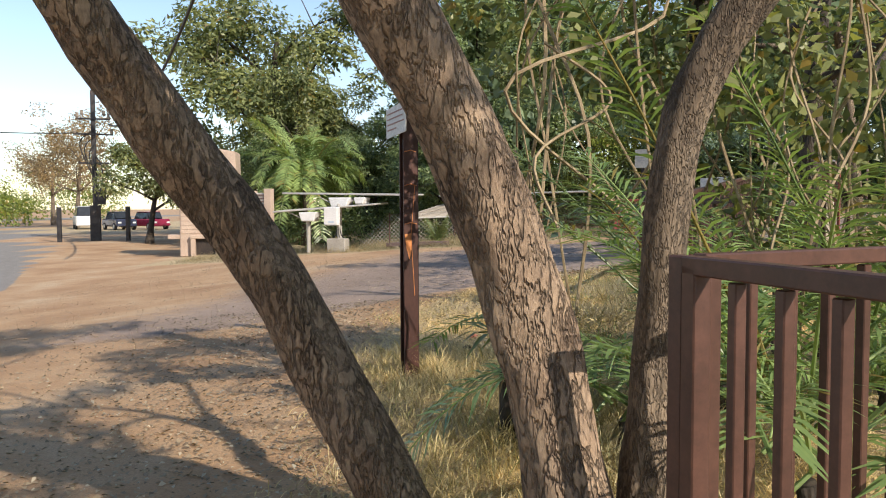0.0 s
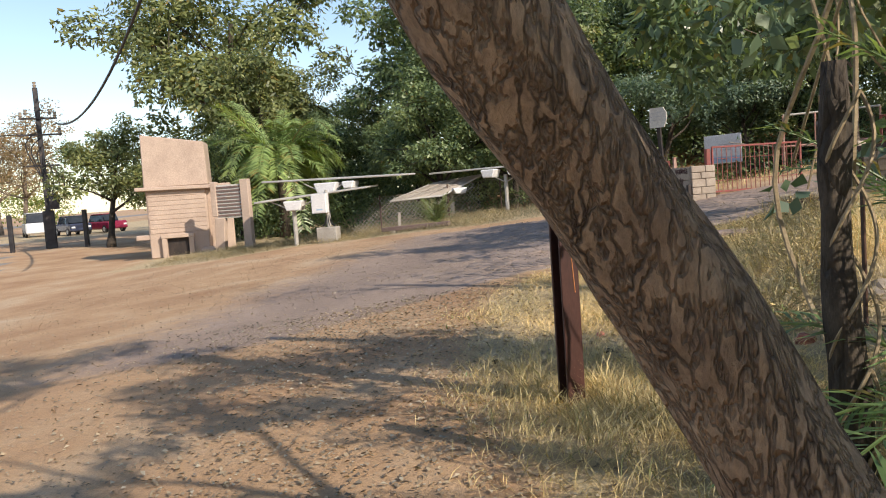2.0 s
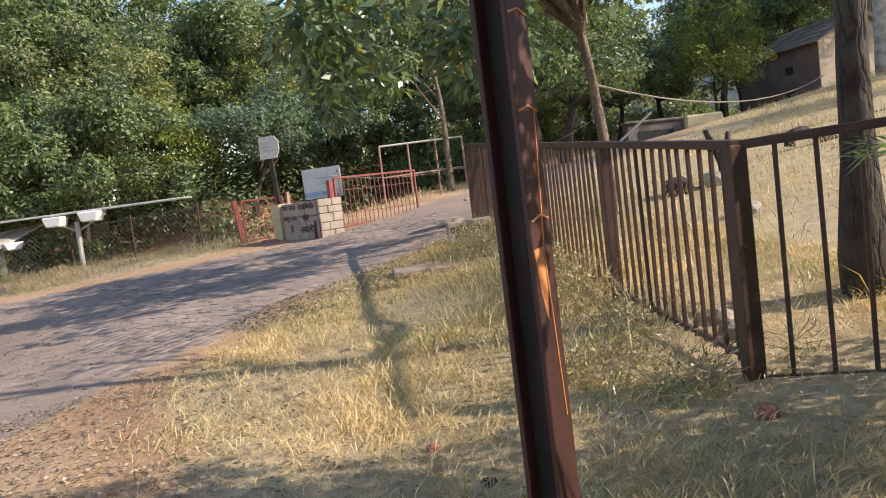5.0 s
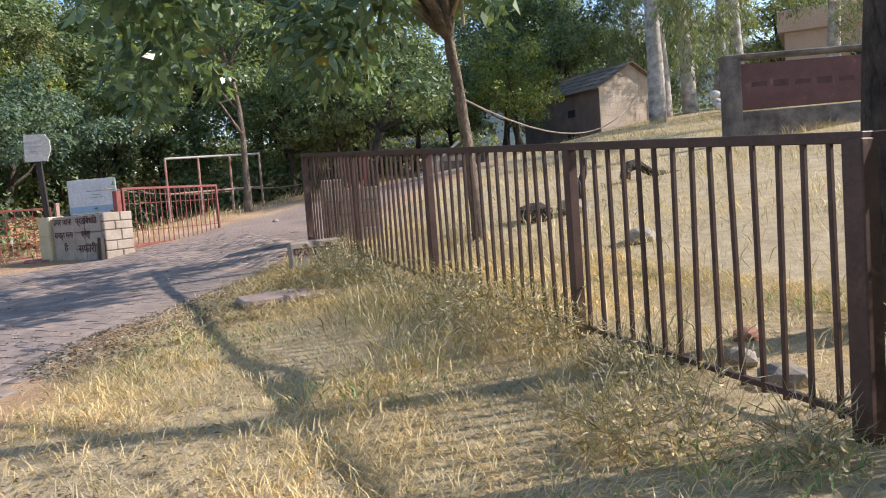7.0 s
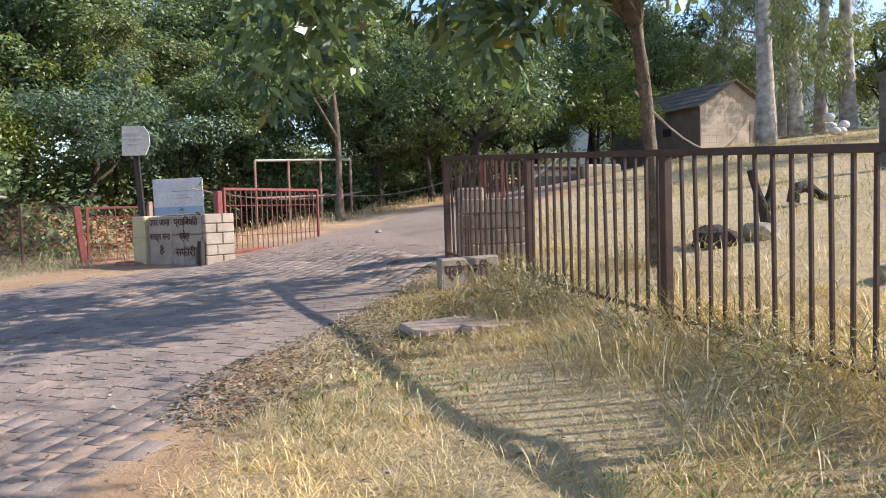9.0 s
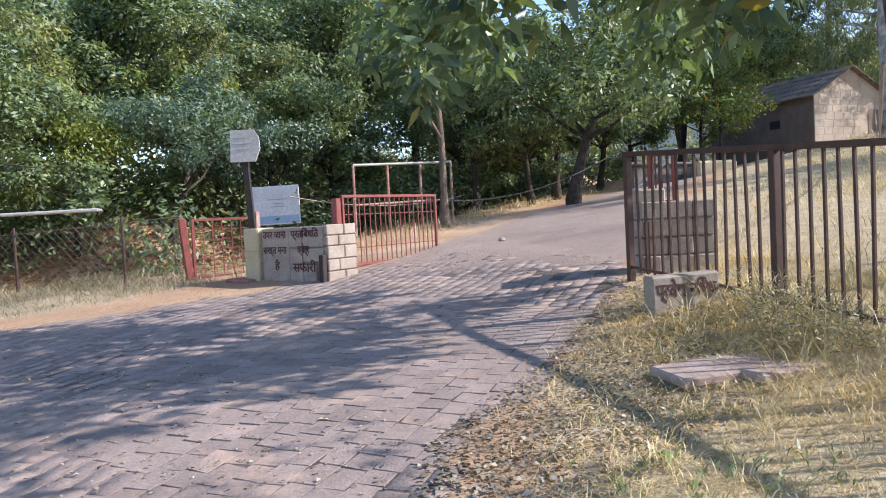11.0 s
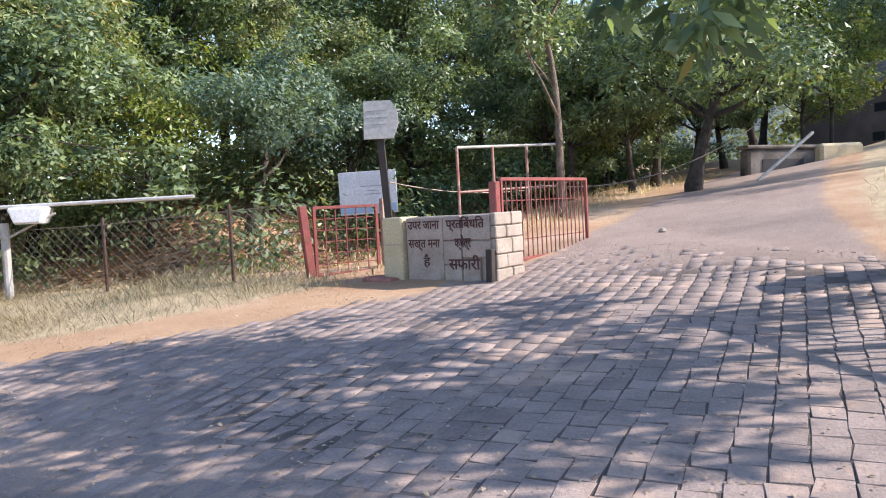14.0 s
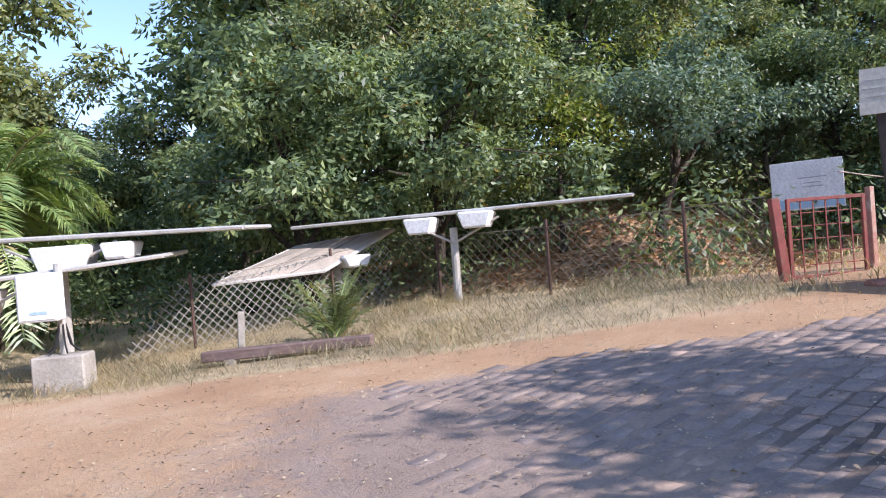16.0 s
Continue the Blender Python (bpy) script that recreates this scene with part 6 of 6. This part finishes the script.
# ---- grass and litter ----
def grass(name, label, seed, tries, box_, keep, length, width, lean, mat, category="grass"):
    rng = np.random.default_rng(seed)
    x, y = rng.uniform(box_[0], box_[1], tries), rng.uniform(box_[2], box_[3], tries)
    ok = rng.uniform(0, 1, tries) < keep(x, y)
    x, y = x[ok], y[ok]
    n = len(x)
    b = np.stack([x, y, H(x, y) - 0.01], 1)
    a = rng.uniform(0, 2 * np.pi, n)
    tilt = np.clip(np.abs(rng.normal(0, lean, n)), 0.55 * lean, 1.5)
    clump = 0.55 + 0.75 * smooth01(np.sin(x * 9.1 + 2.2 * np.sin(y * 5.3)) * np.sin(y * 8.3 + 1.9 * np.sin(x * 6.1)), -0.4, 0.6)
    L = length * rng.uniform(0.45, 1.5, n) * clump
    d = np.stack([np.cos(a) * np.sin(tilt), np.sin(a) * np.sin(tilt), np.cos(tilt)], 1)
    s = np.stack([-np.sin(a + 0.6), np.cos(a + 0.6), np.zeros(n)], 1) * (width * rng.uniform(0.6, 1.4, n))[:, None]
    m = b + d * (L * 0.55)[:, None]
    tip = b + d * L[:, None] + np.stack([np.cos(a), np.sin(a), -np.ones(n) * 0.6], 1) * (L * 0.22)[:, None]
    tip[:, 2] = np.maximum(tip[:, 2], b[:, 2] + 0.012)
    m[:, 2] = np.maximum(m[:, 2], b[:, 2] + 0.012)
    v = np.stack([b - s * 0.6, m - s, tip, m + s], 1).reshape(-1, 3)
    return tagged(mesh_np(name, v, np.arange(4 * n).reshape(n, 4), mat), label, category, kind="stuff")


def patches(x, y):
    return 0.35 + 0.65 * smooth01(np.sin(x * 1.7 + 0.8 * np.sin(y * 1.1)) + np.sin(y * 2.1 + 1.3 * np.sin(x * 0.9)), -0.9, 0.7)


grass("straw_grass", "short dry straw grass flattened over earth", 80, 620000, (-2.5, 8.0, -1.0, 15.0), lambda x, y: grass_mask(x, y) * patches(x, y) * (x < fence_x(y) + 2.2), 0.115, 0.0024, 1.35, M_STRAW)
grass("tall_grass", "tall dry grass tufts along iron railing", 81, 115000, (0.0, 9.5, 6.0, 16.0),
      lambda x, y: (smooth01(x - fence_x(y), -1.7 + 0.35 * np.sin(3 * y), -0.7) * (1 - smooth01(x - fence_x(y), 0.3, 0.9))) * (0.15 + 0.85 * smooth01(np.sin(y * 1.9) + np.sin(y * 4.3 + x), -0.6, 0.8)) * smooth01(y, 7.8, 9.2) * (1 - smooth01(y, 13.2, 14.0)), 0.34, 0.0032, 0.95, M_STRAW_TALL)
grass("slope_grass", "dry golden grass covering the slope", 82, 90000, (3.0, 30.0, 2.0, 20.0),
      lambda x, y: smooth01(x - fence_x(y), 0.4, 1.2) * (1 - smooth01(y - np.interp(x, [5, 12, 30], [15, 18, 23]), -0.8, 0.0)) * patches(x * 0.6, y * 0.6), 0.22, 0.0045, 0.8, M_STRAW_TALL)
grass("verge_grass", "dry pale grass verge before mesh fence", 83, 150000, (-9.0, 5.2, 21.5, 30.0), lambda x, y: grass_mask(x, y) * patches(x, y), 0.2, 0.003, 1.1, M_STRAW_GREY)
grass("post_grass", "dry tangled grass at foot of rail post and trees", 84, 60000, (-1.0, 1.6, 2.8, 8.6),
      lambda x, y: np.exp(-(((x + 0.15) / 0.55) ** 2 + ((y - 6.6) / 0.7) ** 2)) + 0.8 * np.exp(-(((x - 0.55) / 0.75) ** 2 + ((y - 4.6) / 1.3) ** 2)), 0.20, 0.0024, 0.95, M_STRAW_TALL)
grass("green_weeds", "small green weeds among dry grass", 85, 17000, (-1.0, 6.0, 5.5, 14.0), lambda x, y: grass_mask(x, y) * smooth01(np.sin(x * 2.3 + y) * np.sin(y * 1.4), 0.45, 0.9), 0.09, 0.006, 0.7, M_FERN)
grass("edge_weeds", "dull green low weeds at edge of paved road", 87, 11000, (0.6, 4.6, 10.6, 14.2),
      lambda x, y: np.exp(-((y - np.interp(x, [0.6, 2, 3.5, 4.6], [11.4, 12.6, 13.2, 13.6])) / 0.42) ** 2) * smooth01(np.sin(x * 4.3 + y * 1.2) + np.sin(y * 3.7), -0.9, 0.5) * 0.8, 0.085, 0.004, 1.1, M_LEAF_EUC)
grass("far_verge_weeds", "green and straw weeds at ditch edge", 86, 16000, (4.5, 22.0, 20.0, 29.5), lambda x, y: smooth01(y - np.interp(x, [5, 7, 12, 18], [21.2, 21.0, 22.8, 24.4]), 0.0, 0.6) * 0.7, 0.22, 0.006, 0.6, M_STRAW_TALL)


rngw = np.random.default_rng(120)
cs, rs = [], []
for k in range(34):
    y = rngw.uniform(8.6, 13.6)
    cs.append((float(fence_x(y)) - rngw.uniform(0.05, 0.75), y, 0))
    cs[-1] = (cs[-1][0], y, float(H(cs[-1][0], y)) + rngw.uniform(0.05, 0.28))
    rs.append(rngw.uniform(0.14, 0.30))
for k in range(12):
    x, y = rngw.uniform(1.7, 2.6), rngw.uniform(7.2, 8.6)
    cs.append((x - 0.3, y, float(H(x, y)) + 0.08))
    rs.append(rngw.uniform(0.12, 0.22))
thicket("dry_weeds", "dull green and straw coloured weeds tangled at railing foot", 121, cs, rs, 3000, 0.05, M_STRAW_TALL, 0.3, 0.2, kind="stuff", category="weeds")
thicket("dry_weed_stalks", "brown dead weed stalks tangled at railing foot", 122, cs, rs, 5200, 0.13, M_STRAW_GREY, 0.045, -0.5, kind="stuff", category="weeds")


def litter(name, label, seed, tries, box_, keep, size, mat):
    rng = np.random.default_rng(seed)
    x, y = rng.uniform(box_[0], box_[1], tries), rng.uniform(box_[2], box_[3], tries)
    ok = rng.uniform(0, 1, tries) < keep(x, y)
    p = np.stack([x[ok], y[ok], H(x[ok], y[ok]) + 0.012], 1)
    n = len(p)
    a = rng.uniform(0, 2 * np.pi, n)
    L = size * rng.uniform(0.5, 1.4, n)
    d = np.stack([np.cos(a), np.sin(a), rng.normal(0, 0.18, n)], 1) * L[:, None]
    s = np.stack([-np.sin(a), np.cos(a), rng.normal(0, 0.3, n)], 1) * (L * 0.3)[:, None]
    up = np.array([0, 0, 1]) * (L * 0.18)[:, None]
    v = np.stack([p, p + d * 0.5 + s + up, p + d, p + d * 0.5 - s + up], 1).reshape(-1, 3)
    return tagged(mesh_np(name, v, np.arange(4 * n).reshape(n, 4), mat), label, "leaf litter", kind="stuff")


litter("leaf_litter", "dry fallen leaves scattered over dusty ground", 90, 46000, (-5.0, 3.0, 1.0, 12.0), lambda x, y: np.exp(-((x + 1.4) / 2.0) ** 2) * 0.8, 0.035, M_LITTER)
litter("leaf_litter", "grey dry leaves heaped at road edge", 91, 24000, (1.0, 6.5, 12.6, 15.6), lambda x, y: np.exp(-((y - np.interp(x, [1.8, 3.3, 5.3, 6.5], [13.2, 13.4, 14.1, 14.7])) / 0.75) ** 2) * (road_mask(x, y) < 0.7), 0.036, M_LITTER)
litter("bank_litter", "rust coloured dead leaves over the wooded bank", 92, 70000, (-2, 26, 24, 40), lambda x, y: smooth01(y - ditch_y(x), 0.8, 2.4) * smooth01(x, 1, 4), 0.13, M_RUST_LITTER)
litter("dust_crumbs", "pebbles and leaf crumbs on red earth", 94, 9000, (-9, 2, 8, 24), lambda x, y: 0.8 + 0 * x, 0.03, M_LITTER)
litter("road_litter", "thin scatter of leaf crumbs on paved road", 93, 9000, (-3, 8, 13, 21.5), lambda x, y: 0.35 + 0.5 * smooth01(np.sin(x * 2.1 + y) * np.sin(y * 1.3 - x), 0.1, 0.7), 0.026, M_LITTER)


# ---- stone setts of the crossing, laid last ----
def paving():
    rng = np.random.default_rng(99)
    t = thing("pavement", "dusty worn stone setts laid in courses across the road", "pavement", kind="structure")
    ang = radians(22.0)
    c, s = math.cos(ang), math.sin(ang)
    shapes = []
    for k in range(9):
        w, d = 0.16 + 0.017 * k, 0.166
        bm = bmesh.new()
        j = [rng.uniform(-0.014, 0.011, 2) for _ in range(4)]
        pr = [(-w / 2 + j[0][0], -d / 2 + j[0][1]), (w / 2 + j[1][0], -d / 2 + j[1][1]), (w / 2 + j[2][0], d / 2 + j[2][1]), (-w / 2 + j[3][0], d / 2 + j[3][1])]
        lo = [bm.verts.new((x, y, -0.05)) for x, y in pr]
        up = [bm.verts.new((x, y, -0.003)) for x, y in pr]
        hi = [bm.verts.new((x * 0.98, y * 0.975, rng.uniform(-0.001, 0.001))) for x, y in pr]
        for a, b in ((lo, up), (up, hi)):
            for i in range(4):
                bm.faces.new((a[i], a[(i + 1) % 4], b[(i + 1) % 4], b[i]))
        bm.faces.new(hi)
        me = bpy.data.meshes.new("sett")
        bm.to_mesh(me)
        bm.free()
        me.materials.append(M_PAVER)
        shapes.append((w, me))
    vs, fs = [], []
    n = 0
    v = -5.0
    row = 0
    while v < 10.5:
        u = -2.0 + (row % 2) * 0.12 + rng.uniform(-0.05, 0.05)
        while u < 14:
            k = int(rng.integers(0, 9))
            w, me = shapes[k]
            u += w / 2 + 0.006
            x, y = 0.6 + c * u - s * v, 12.2 + s * u + c * v
            u += w / 2 + 0.006
            edge = float(road_mask(x, y))
            worn = float(smooth01(np.array(x), -0.8, 0.9)) * edge
            if rng.uniform() > worn * 1.15 or edge < 0.35:
                continue
            if x > 6.0 and rng.uniform() < (x - 6.0) / 2.0:
                continue
            far = max(0.0, min(1.0, (y - 17.5) / 3.0 + max(0.0, x - 5.5) / 3.0 + max(0.0, 2.4 - x) / 1.6))
            z = float(H(x, y)) + rng.uniform(0.003, 0.0065) - 0.0035 * far
            gx = float(H(x + 0.3, y) - H(x - 0.3, y)) / 0.6
            gy = float(H(x, y + 0.3) - H(x, y - 0.3)) / 0.6
            m = pose(x, y, z, math.degrees(math.atan(gy)) + rng.normal() * 0.15, -math.degrees(math.atan(gx)) + rng.normal() * 0.15, 22.0 + rng.normal() * 2.4)
            if 0.6 < x < 5.0 and 13.6 < y < 18.6 and n < 300:
                ob = new("sett", me)
                ob.parent = t
                ob.matrix_local = m
                n += 1
            else:
                k0 = len(vs)
                vs += [m @ p.co for p in me.vertices]
                fs += [[k0 + i for i in f.vertices] for f in me.polygons]
        v += 0.170
        row += 1
    rest = mesh_np("paved_rest", np.array([tuple(p) for p in vs]), np.array(fs), M_PAVER, t)
    tagged(rest, kind="stuff")


paving()
